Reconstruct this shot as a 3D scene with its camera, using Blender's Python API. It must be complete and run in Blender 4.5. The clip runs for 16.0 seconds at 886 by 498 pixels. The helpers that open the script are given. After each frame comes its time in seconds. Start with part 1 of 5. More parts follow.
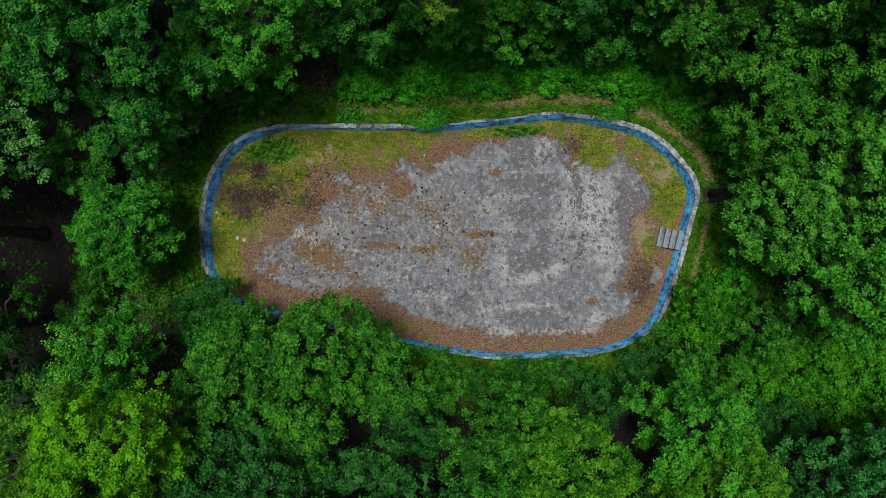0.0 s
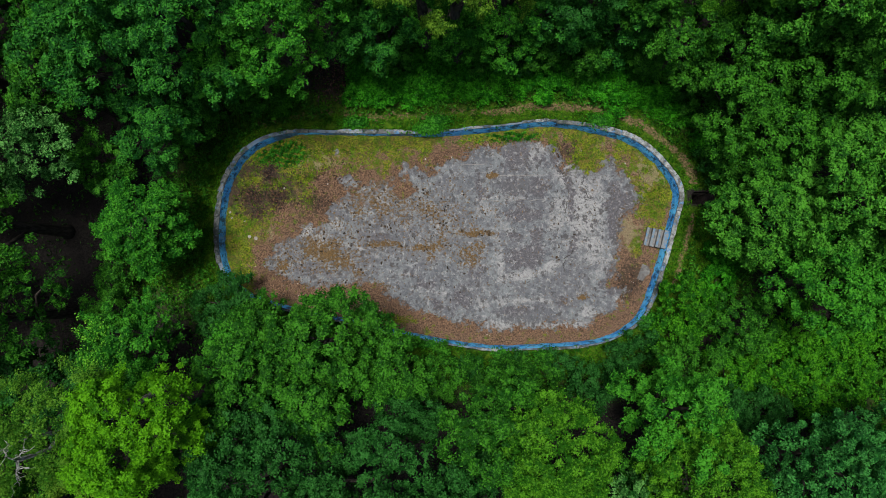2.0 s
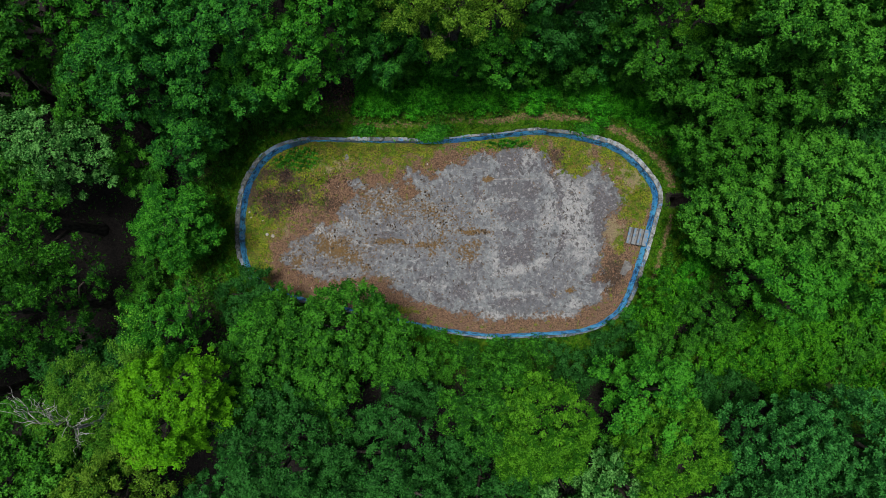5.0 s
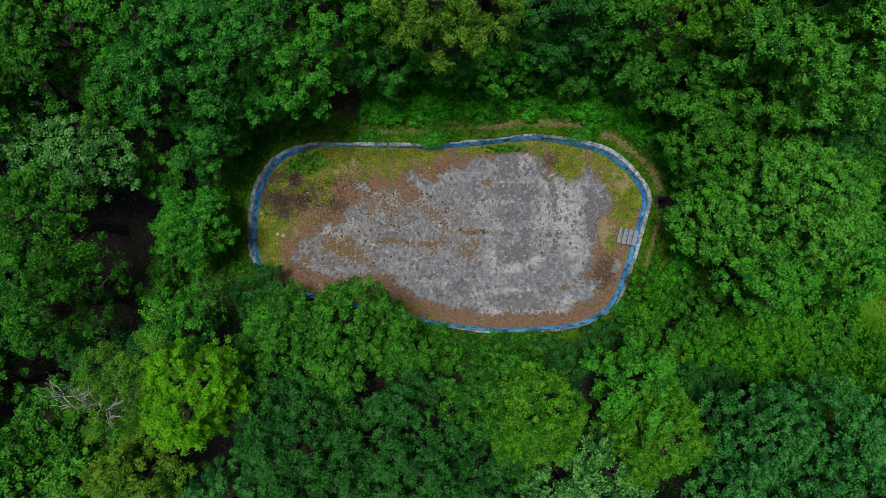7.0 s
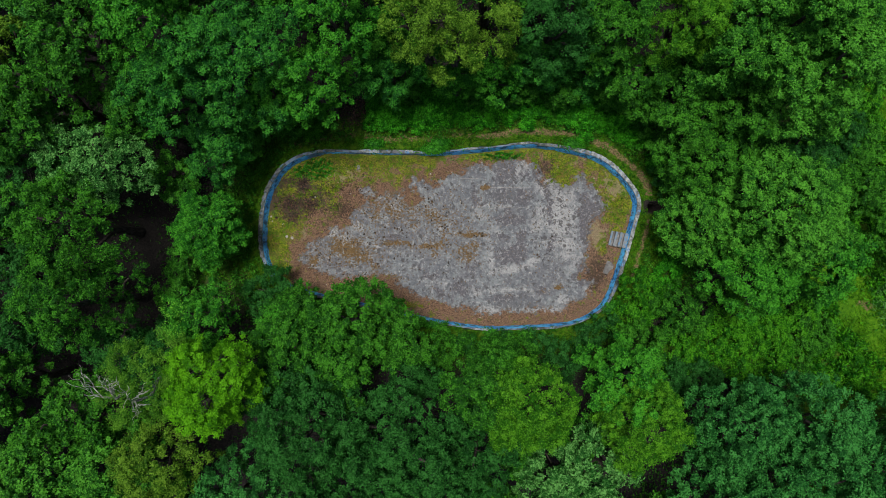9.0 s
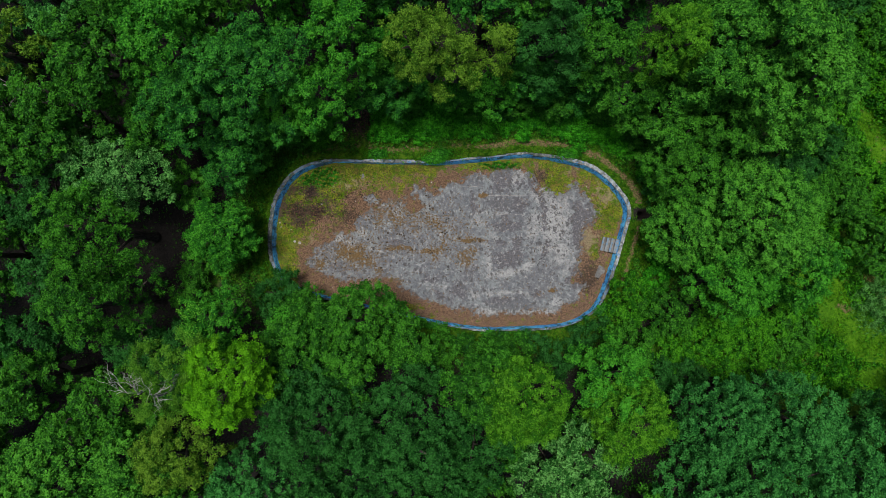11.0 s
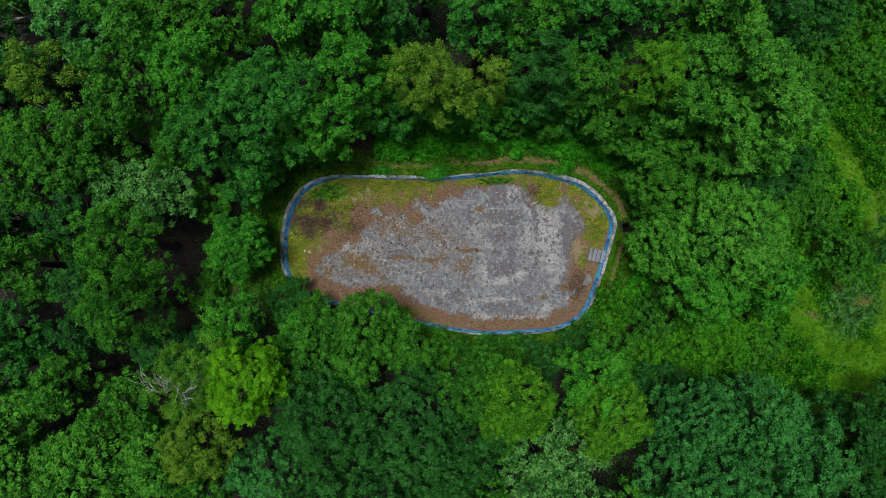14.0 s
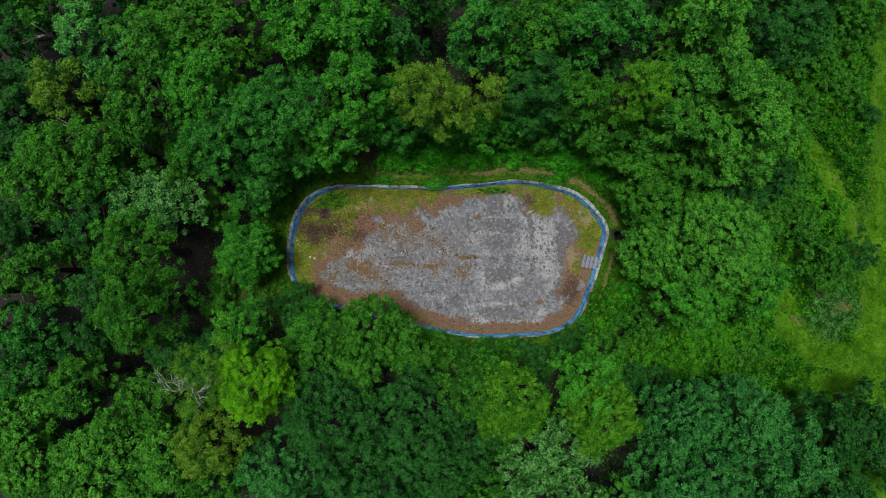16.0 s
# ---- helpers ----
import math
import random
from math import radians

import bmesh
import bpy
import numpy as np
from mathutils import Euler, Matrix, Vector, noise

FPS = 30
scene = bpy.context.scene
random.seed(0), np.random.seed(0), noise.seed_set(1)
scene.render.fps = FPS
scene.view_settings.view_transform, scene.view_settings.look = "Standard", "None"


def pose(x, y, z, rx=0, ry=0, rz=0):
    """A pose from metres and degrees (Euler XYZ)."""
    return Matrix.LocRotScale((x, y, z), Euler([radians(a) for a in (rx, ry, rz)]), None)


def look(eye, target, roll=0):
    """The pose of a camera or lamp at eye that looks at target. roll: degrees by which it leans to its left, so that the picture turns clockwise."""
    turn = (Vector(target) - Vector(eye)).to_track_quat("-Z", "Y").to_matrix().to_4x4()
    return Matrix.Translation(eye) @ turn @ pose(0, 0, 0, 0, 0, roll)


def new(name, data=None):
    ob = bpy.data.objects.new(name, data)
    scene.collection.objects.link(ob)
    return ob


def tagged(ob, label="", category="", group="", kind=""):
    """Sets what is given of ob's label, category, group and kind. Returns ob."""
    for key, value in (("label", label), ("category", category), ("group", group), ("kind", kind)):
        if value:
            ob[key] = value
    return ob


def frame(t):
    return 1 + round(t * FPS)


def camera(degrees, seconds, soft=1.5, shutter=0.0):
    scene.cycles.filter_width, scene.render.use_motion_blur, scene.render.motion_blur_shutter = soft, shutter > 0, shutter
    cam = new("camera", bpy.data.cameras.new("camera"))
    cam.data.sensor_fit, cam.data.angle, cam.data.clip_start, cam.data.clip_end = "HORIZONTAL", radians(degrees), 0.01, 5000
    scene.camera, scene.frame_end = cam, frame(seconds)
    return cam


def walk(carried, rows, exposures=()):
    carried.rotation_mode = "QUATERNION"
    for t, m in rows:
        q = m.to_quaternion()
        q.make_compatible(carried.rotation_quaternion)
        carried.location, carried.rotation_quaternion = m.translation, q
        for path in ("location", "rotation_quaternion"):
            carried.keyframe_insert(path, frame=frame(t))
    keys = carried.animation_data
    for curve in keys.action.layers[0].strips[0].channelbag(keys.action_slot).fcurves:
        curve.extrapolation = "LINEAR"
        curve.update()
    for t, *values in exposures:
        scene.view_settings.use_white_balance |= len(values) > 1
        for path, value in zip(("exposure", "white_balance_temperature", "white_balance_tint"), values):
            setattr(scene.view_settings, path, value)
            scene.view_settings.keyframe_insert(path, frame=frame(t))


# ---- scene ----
cam = camera(72, 16.0, soft=0.88)
walk(cam, [
    (0, pose(-0.352, -0.022, 30.447, 1.553, 0.738, -0.459)),
    (0.5, pose(-0.353, -0.268, 30.878, 1.930, 0.738, -0.413)),
    (1, pose(-0.333, -0.419, 31.343, 2.139, 0.763, -0.372)),
    (1.5, pose(-0.298, -0.502, 31.833, 2.221, 0.804, -0.335)),
    (2, pose(-0.256, -0.538, 32.340, 2.215, 0.855, -0.302)),
    (2.5, pose(-0.212, -0.542, 32.860, 2.149, 0.910, -0.273)),
    (3, pose(-0.168, -0.529, 33.387, 2.050, 0.964, -0.246)),
    (3.5, pose(-0.128, -0.510, 33.918, 1.937, 1.014, -0.222)),
    (4, pose(-0.093, -0.491, 34.449, 1.825, 1.059, -0.200)),
    (4.5, pose(-0.066, -0.478, 34.978, 1.725, 1.098, -0.179)),
    (5, pose(-0.045, -0.473, 35.505, 1.645, 1.128, -0.159)),
    (5.5, pose(-0.030, -0.478, 36.029, 1.588, 1.152, -0.140)),
    (6, pose(-0.021, -0.491, 36.549, 1.557, 1.169, -0.121)),
    (6.5, pose(-0.016, -0.510, 37.066, 1.548, 1.180, -0.101)),
    (7, pose(-0.013, -0.532, 37.580, 1.560, 1.188, -0.080)),
    (7.5, pose(-0.012, -0.553, 38.093, 1.586, 1.194, -0.059)),
    (8, pose(-0.009, -0.567, 38.605, 1.622, 1.199, -0.036)),
    (8.5, pose(-0.003, -0.571, 39.119, 1.662, 1.206, -0.012)),
    (9, pose(0.007, -0.560, 39.634, 1.697, 1.215, 0.014)),
    (9.5, pose(0.024, -0.529, 40.153, 1.723, 1.229, 0.042)),
    (10, pose(0.047, -0.475, 40.676, 1.732, 1.249, 0.072)),
    (10.5, pose(0.079, -0.396, 41.204, 1.722, 1.275, 0.103)),
    (11, pose(0.119, -0.291, 41.738, 1.689, 1.307, 0.136)),
    (11.5, pose(0.166, -0.160, 42.276, 1.632, 1.345, 0.170)),
    (12, pose(0.220, -0.005, 42.820, 1.553, 1.388, 0.205)),
    (12.5, pose(0.277, 0.167, 43.367, 1.457, 1.432, 0.241)),
    (13, pose(0.336, 0.351, 43.915, 1.353, 1.475, 0.277)),
    (13.5, pose(0.391, 0.536, 44.461, 1.251, 1.512, 0.312)),
    (14, pose(0.437, 0.709, 45.003, 1.169, 1.538, 0.346)),
    (14.5, pose(0.468, 0.853, 45.535, 1.127, 1.546, 0.378)),
    (15, pose(0.475, 0.947, 46.051, 1.152, 1.527, 0.406)),
    (15.5, pose(0.449, 0.967, 46.544, 1.276, 1.471, 0.430)),
    (16, pose(0.377, 0.885, 47.006, 1.537, 1.366, 0.449)),
], exposures=[(0.0, 1.42), (16.0, 1.36)])

# ---- light: an overcast sky and one wide, weak sun ----
world = bpy.data.worlds.new("overcast_sky")
scene.world = world
world.use_nodes = True
wt = world.node_tree
sky = wt.nodes.new("ShaderNodeTexSky")
sky.sky_type = "NISHITA"
sky.sun_disc = False
sky.sun_elevation = radians(82)
sky.sun_rotation = radians(-41)
sky.dust_density = 3.0
sky.air_density = 1.0
wt.links.new(sky.outputs[0], wt.nodes["Background"].inputs[0])
wt.nodes["Background"].inputs[1].default_value = 0.036
sun = new("sun", bpy.data.lights.new("sun", "SUN"))
sun.data.energy = 1.5
sun.data.angle = radians(16)
sun.data.color = (1.0, 0.97, 0.92)
sun.matrix_world = look((-3, 3.5, 34), (0, 0, 0))


# ---- materials ----
class Nodes:
    """A node material, written as expressions."""

    def __init__(self, name):
        self.mat = bpy.data.materials.new(name)
        self.mat.use_nodes = True
        self.tree = self.mat.node_tree
        self.bsdf = self.tree.nodes["Principled BSDF"]
        self.out = self.tree.nodes["Material Output"]
        self.co = self.tree.nodes.new("ShaderNodeTexCoord").outputs["Object"]

    def put(self, socket, value):
        if isinstance(value, (int, float)):
            socket.default_value = value
        elif isinstance(value, tuple):
            socket.default_value = (*value, 1.0) if len(value) == 3 and socket.type == "RGBA" else value
        else:
            self.tree.links.new(value, socket)

    def stretch(self, sx, sy, sz, rz=0.0):
        n = self.tree.nodes.new("ShaderNodeMapping")
        self.put(n.inputs["Vector"], self.co)
        n.inputs["Scale"].default_value = (sx, sy, sz)
        n.inputs["Rotation"].default_value = (0, 0, rz)
        return n.outputs[0]

    def noise(self, scale, detail=4.0, rough=0.55, warp=0.0, vector=None):
        n = self.tree.nodes.new("ShaderNodeTexNoise")
        self.put(n.inputs["Vector"], vector or self.co)
        n.inputs["Scale"].default_value = scale
        n.inputs["Detail"].default_value = detail
        n.inputs["Roughness"].default_value = rough
        n.inputs["Distortion"].default_value = warp
        return n.outputs["Fac"]

    def cells(self, scale, feature="F1", vector=None):
        n = self.tree.nodes.new("ShaderNodeTexVoronoi")
        self.put(n.inputs["Vector"], vector or self.co)
        n.feature = feature
        n.inputs["Scale"].default_value = scale
        return n.outputs["Distance"]

    def math(self, kind, a, b=0.0):
        n = self.tree.nodes.new("ShaderNodeMath")
        n.operation = kind
        self.put(n.inputs[0], a)
        self.put(n.inputs[1], b)
        return n.outputs[0]

    def ramp(self, value, lo, hi, to_lo=0.0, to_hi=1.0):
        n = self.tree.nodes.new("ShaderNodeMapRange")
        n.interpolation_type = "SMOOTHSTEP"
        for i, v in enumerate((value, lo, hi, to_lo, to_hi)):
            self.put(n.inputs[i], v)
        return n.outputs[0]

    def mix(self, fac, a, b, kind="MIX"):
        n = self.tree.nodes.new("ShaderNodeMix")
        n.data_type = "RGBA"
        n.blend_type = kind
        self.put(n.inputs[0], fac)
        self.put(n.inputs[6], a)
        self.put(n.inputs[7], b)
        return n.outputs[2]

    def attribute(self, name):
        n = self.tree.nodes.new("ShaderNodeAttribute")
        n.attribute_name = name
        return n.outputs["Fac"]

    def island(self):
        return self.tree.nodes.new("ShaderNodeNewGeometry").outputs["Random Per Island"]

    def chance(self):
        return self.tree.nodes.new("ShaderNodeObjectInfo").outputs["Random"]

    def done(self, color, rough=0.85, height=None, depth=0.02, gloss=0.3):
        self.put(self.bsdf.inputs["Base Color"], color)
        self.put(self.bsdf.inputs["Roughness"], rough)
        self.put(self.bsdf.inputs["Specular IOR Level"], gloss)
        if height is not None:
            b = self.tree.nodes.new("ShaderNodeBump")
            b.inputs["Distance"].default_value = depth
            b.inputs["Strength"].default_value = 0.8
            self.put(b.inputs["Height"], height)
            self.put(self.bsdf.inputs["Normal"], b.outputs[0])
        return self.mat


def leaf_material(name, dark, light, glow=0.16, mottle=2.9):
    """Leaves: tone by spray, by single leaf and by tree, and light that shines through them."""
    m = Nodes(name)
    t = m.math("ADD", m.math("MULTIPLY", m.attribute("tone"), 0.90), m.math("MULTIPLY", m.math("POWER", m.island(), 1.8), 0.60))
    t = m.math("SUBTRACT", t, 0.11)
    t = m.math("ADD", t, m.math("MULTIPLY", m.math("SUBTRACT", m.chance(), 0.5), 0.30))
    t = m.math("ADD", t, m.math("MULTIPLY", m.math("SUBTRACT", m.noise(3.8, 3.0, 0.5), 0.52), 1.1 * mottle))
    # Fine flecks: the dark ones paint in shaded gaps between smaller leaves.
    t = m.math("ADD", t, m.math("MULTIPLY", m.math("SUBTRACT", m.noise(11.0, 2.0, 0.6), 0.52), 1.35 * mottle))
    color = m.mix(t, (0.86 * dark[0], *dark[1:]), (0.86 * light[0], *light[1:]))
    m.done(color, rough=0.6, gloss=0.08)
    thin = m.tree.nodes.new("ShaderNodeBsdfTranslucent")
    m.put(thin.inputs["Color"], m.mix(0.5, color, (0.12, 0.32, 0.01)))
    both = m.tree.nodes.new("ShaderNodeMixShader")
    both.inputs[0].default_value = glow
    m.tree.links.new(m.bsdf.outputs[0], both.inputs[1])
    m.tree.links.new(thin.outputs[0], both.inputs[2])
    m.tree.links.new(both.outputs[0], m.out.inputs["Surface"])
    return m.mat


LEAF = {
    "lime": leaf_material("leaf_lime_green", (0.026, 0.115, 0.001), (0.118, 0.33, 0.006), 0.2, 1.6),
    "grey": leaf_material("leaf_greyish_green", (0.006, 0.055, 0.008), (0.050, 0.210, 0.036)),
    "spring": leaf_material("leaf_spring_green", (0.014, 0.078, 0.002), (0.098, 0.262, 0.011), 0.18, 2.6),
    "mid": leaf_material("leaf_mid_green", (0.007, 0.050, 0.003), (0.054, 0.200, 0.012)),
    "fresh": leaf_material("leaf_fresh_green", (0.007, 0.068, 0.004), (0.062, 0.255, 0.015)),
    "deep": leaf_material("leaf_deep_green", (0.005, 0.042, 0.002), (0.052, 0.200, 0.011)),
    "dark": leaf_material("leaf_dark_green", (0.003, 0.034, 0.003), (0.030, 0.130, 0.019)),
    "pale": leaf_material("leaf_pale_green", (0.011, 0.068, 0.008), (0.124, 0.300, 0.064)),
    "olive": leaf_material("leaf_olive_green", (0.020, 0.066, 0.002), (0.135, 0.240, 0.018)),
    "blue": leaf_material("leaf_cool_green", (0.004, 0.048, 0.006), (0.045, 0.205, 0.018)),
    "grass": leaf_material("blade_grass_green", (0.024, 0.105, 0.002), (0.105, 0.265, 0.006), 0.16, 0.7),
    "bramble": leaf_material("leaf_bramble_green", (0.007, 0.068, 0.002), (0.072, 0.255, 0.008), 0.2),
    "bud": leaf_material("blossom_pale_yellow", (0.07, 0.26, 0.01), (0.19, 0.42, 0.03)),
    "ash": leaf_material("leaf_ash_green", (0.008, 0.060, 0.004), (0.084, 0.276, 0.021), 0.16, 2.5),
    "silver": leaf_material("leaf_silvery_green", (0.012, 0.080, 0.012), (0.090, 0.29, 0.046)),
    "birch": leaf_material("leaf_birch_greyish", (0.017, 0.080, 0.003), (0.108, 0.235, 0.016)),
    "nettle": leaf_material("leaf_nettle_green", (0.006, 0.080, 0.002), (0.058, 0.300, 0.010), 0.22),
    "turf": leaf_material("blade_turf_green", (0.012, 0.068, 0.002), (0.072, 0.195, 0.006)),
    "lawn": leaf_material("blade_mossy_grass", (0.020, 0.062, 0.001), (0.130, 0.205, 0.005)),
    "straw": leaf_material("blade_dry_grass", (0.09, 0.085, 0.015), (0.27, 0.21, 0.06)),
}


def bark_material(name, a, b):
    m = Nodes(name)
    n = m.noise(9.0, 6.0, vector=m.stretch(1, 1, 0.25))
    return m.done(m.mix(m.ramp(n, 0.35, 0.65), a, b), 0.9, n, 0.03)


BARK = bark_material("bark_brown", (0.014, 0.011, 0.009), (0.060, 0.050, 0.040))
BARK_WHITE = bark_material("bark_birch_white", (0.12, 0.115, 0.10), (0.46, 0.45, 0.42))
DEADWOOD = bark_material("deadwood_grey_brown", (0.010, 0.007, 0.007), (0.050, 0.036, 0.032))

DEAD_GREY = bark_material("deadwood_pale_grey", (0.10, 0.09, 0.08), (0.32, 0.30, 0.27))


def floor_material():
    """Old concrete under moss, grass and leaf litter, told apart by the floor's own masks."""
    m = Nodes("pool_floor_concrete_and_litter")
    grit = m.noise(26.0, 6.0, 0.75)
    fine = m.noise(9.0, 7.0, 0.7, 0.3)
    mid = m.noise(2.4, 7.0, 0.68, 0.5)
    big = m.noise(0.5, 5.0, 0.55, 0.8)
    drag_x = m.noise(1.3, 6.0, 0.7, 0.3, m.stretch(0.30, 3.4, 1, radians(2)))
    drag_y = m.noise(1.5, 6.0, 0.7, 0.3, m.stretch(3.6, 0.34, 1, radians(2)))
    cloud = m.noise(0.85, 6.0, 0.62, 0.7)
    grey = m.mix(m.ramp(mid, 0.34, 0.66), (0.090, 0.098, 0.112), (0.156, 0.166, 0.180))
    grey = m.mix(m.ramp(cloud, 0.48, 0.60, 0.0, 0.6), grey, m.mix(fine, (0.160, 0.175, 0.183), (0.240, 0.254, 0.260)))
    grey = m.mix(m.ramp(drag_x, 0.57, 0.66, 0.0, 0.28), grey, (0.31, 0.315, 0.315))
    grey = m.mix(m.ramp(drag_y, 0.58, 0.66, 0.0, 0.28), grey, (0.30, 0.305, 0.305))
    grey = m.mix(m.ramp(m.math("ADD", big, m.math("MULTIPLY", mid, 0.4)), 0.67, 0.79, 0.0, 0.55), grey, (0.098, 0.098, 0.112))
    rough = m.noise(1.7, 8.0, 0.70, 0.6)
    bleach = m.math("ADD", m.attribute("bleach"), m.math("MULTIPLY", m.math("SUBTRACT", rough, 0.5), 3.4))
    pale = m.mix(m.ramp(fine, 0.36, 0.64), (0.225, 0.230, 0.234), (0.365, 0.364, 0.360))
    grey = m.mix(m.ramp(bleach, 0.10, 0.95, 0.0, 0.80), grey, pale)
    dark = m.math("ADD", m.attribute("stain"), m.math("MULTIPLY", m.math("SUBTRACT", m.noise(2.1, 8.0, 0.72, 0.5), 0.5), 3.2))
    grey = m.mix(m.ramp(dark, 0.36, 0.54, 0.0, 0.95), grey, m.mix(m.ramp(fine, 0.35, 0.65), (0.060, 0.056, 0.066), (0.118, 0.112, 0.124)))
    blotch = m.noise(3.4, 8.0, 0.72, 0.3)
    grey = m.mix(m.ramp(blotch, 0.565, 0.60, 0.0, 0.68), grey, (0.085, 0.082, 0.087))
    grey = m.mix(m.ramp(blotch, 0.37, 0.41, 0.52, 0.0), grey, (0.36, 0.352, 0.35))
    grey = m.mix(m.ramp(fine, 0.57, 0.67, 0.0, 0.35), grey, (0.33, 0.328, 0.322))
    pits = m.math("ADD", m.cells(2.3, vector=m.stretch(1, 0.8, 1, radians(25))), m.math("MULTIPLY", m.math("ADD", fine, mid), 0.9))
    pits = m.math("SUBTRACT", pits, m.math("MULTIPLY", m.attribute("pitted"), 0.10))
    grey = m.mix(m.ramp(pits, 1.07, 1.13, 0.88, 0.0), grey, (0.066, 0.062, 0.066))
    pits = m.math("ADD", m.cells(8.5), m.math("MULTIPLY", m.math("ADD", fine, mid), 0.9))
    grey = m.mix(m.ramp(pits, 1.00, 1.05, 0.75, 0.0), grey, (0.060, 0.055, 0.055))
    spots = m.math("ADD", m.cells(4.3, vector=m.stretch(1, 0.85, 1, radians(-35))), m.math("MULTIPLY", m.math("ADD", fine, mid), 0.9))
    spots = m.math("SUBTRACT", spots, m.math("MULTIPLY", m.attribute("pitted"), 0.08))
    grey = m.mix(m.ramp(spots, 0.98, 1.02, 0.85, 0.0), grey, (0.060, 0.055, 0.058))
    streak = m.noise(2.6, 7.0, 0.75, 0.3, m.stretch(3.0, 0.45, 1, radians(-2)))
    streaked = m.math("ADD", m.attribute("streak"), m.math("MULTIPLY", m.math("SUBTRACT", streak, 0.5), 3.6))
    grey = m.mix(m.ramp(streaked, 0.50, 0.66, 0.0, 0.75), grey, m.mix(fine, (0.055, 0.054, 0.062), (0.12, 0.12, 0.128)))
    patchy = m.noise(4.4, 8.0, 0.75, 0.5)
    grey = m.mix(m.ramp(patchy, 0.38, 0.47, 0.62, 0.0), grey, (0.070, 0.070, 0.076))
    grey = m.mix(m.ramp(patchy, 0.54, 0.62, 0.0, 0.62), grey, (0.310, 0.315, 0.315))
    grey = m.mix(m.ramp(grit, 0.34, 0.60, 0.26, 0.0), grey, (0.06, 0.06, 0.063))
    # moss on the concrete
    spots = m.math("ADD", m.math("MULTIPLY", m.math("SUBTRACT", m.noise(7.0, 7.0, 0.75), 0.5), 6.0), m.math("MULTIPLY", m.math("SUBTRACT", m.noise(1.6, 4.0), 0.5), 1.4))
    mossy = m.math("ADD", m.attribute("moss"), spots)
    moss = m.mix(m.ramp(grit, 0.35, 0.65), (0.022, 0.014, 0.005), (0.185, 0.105, 0.028))
    grey = m.mix(m.ramp(mossy, 0.60, 0.80, 0.0, 0.92), grey, moss)
    # leaf litter and soil
    litter = m.mix(m.ramp(m.noise(15.0, 6.0, 0.8), 0.41, 0.59), (0.036, 0.021, 0.015), (0.212, 0.124, 0.082))
    litter = m.mix(m.ramp(m.cells(13.0), 0.10, 0.26, 0.4, 0.0), litter, (0.21, 0.140, 0.105))
    litter = m.mix(m.ramp(m.noise(1.1, 5.0, 0.6), 0.45, 0.62, 0.0, 0.5), litter, m.mix(grit, (0.06, 0.034, 0.025), (0.17, 0.105, 0.075)))
    # grass and feather moss
    grass = m.mix(m.ramp(m.noise(11.0, 7.0, 0.8), 0.43, 0.56), (0.022, 0.050, 0.002), (0.175, 0.200, 0.012))
    grass = m.mix(m.ramp(m.noise(1.5, 5.0, 0.6), 0.44, 0.60, 0.0, 0.8), grass, m.mix(m.ramp(fine, 0.35, 0.65), (0.010, 0.040, 0.002), (0.075, 0.155, 0.006)))
    grass = m.mix(m.ramp(m.noise(3.1, 7.0, 0.8), 0.46, 0.58, 0.0, 0.62), grass, m.mix(m.ramp(grit, 0.4, 0.6), (0.032, 0.018, 0.007), (0.20, 0.118, 0.040)))
    green = m.math("ADD", m.attribute("green"), m.math("MULTIPLY", m.math("SUBTRACT", m.noise(2.2, 7.0, 0.75), 0.5), 3.2))
    soft = m.mix(m.ramp(green, 0.38, 0.66), litter, grass)
    burnt = m.math("ADD", m.attribute("burnt"), m.math("MULTIPLY", m.math("SUBTRACT", m.noise(4.0, 7.0, 0.82), 0.5), 5.0))
    soft = m.mix(m.ramp(burnt, 0.42, 0.72, 0.0, 0.92), soft, m.mix(m.ramp(grit, 0.35, 0.7), (0.010, 0.007, 0.007), (0.105, 0.065, 0.05)))
    tan = m.math("ADD", m.attribute("tan"), m.math("MULTIPLY", m.math("SUBTRACT", m.noise(2.6, 7.0, 0.75), 0.5), 3.0))
    soft = m.mix(m.ramp(tan, 0.42, 0.70, 0.0, 0.75), soft, m.mix(m.ramp(grit, 0.35, 0.65), (0.10, 0.075, 0.045), (0.30, 0.245, 0.15)))
    ragged = m.math("MULTIPLY", m.math("SUBTRACT", m.noise(4.5, 7.0, 0.75), 0.5), 1.9)
    edge = m.math("ADD", m.attribute("bare"), ragged)
    bare = m.ramp(edge, 0.47, 0.55)
    rim = m.math("MULTIPLY", bare, m.ramp(edge, 0.55, 0.80, 0.45, 0.0))
    grey = m.mix(rim, grey, (0.08, 0.075, 0.072))
    height = m.math("ADD", m.math("MULTIPLY", fine, 0.6), m.math("MULTIPLY", grit, m.math("SUBTRACT", 1.6, bare)))
    return m.done(m.mix(bare, m.mix(0.03, soft, (0.03, 0.15, 0.01)), m.mix(0.012, grey, (0.03, 0.17, 0.08))), 0.9, height, 0.025, 0.2)


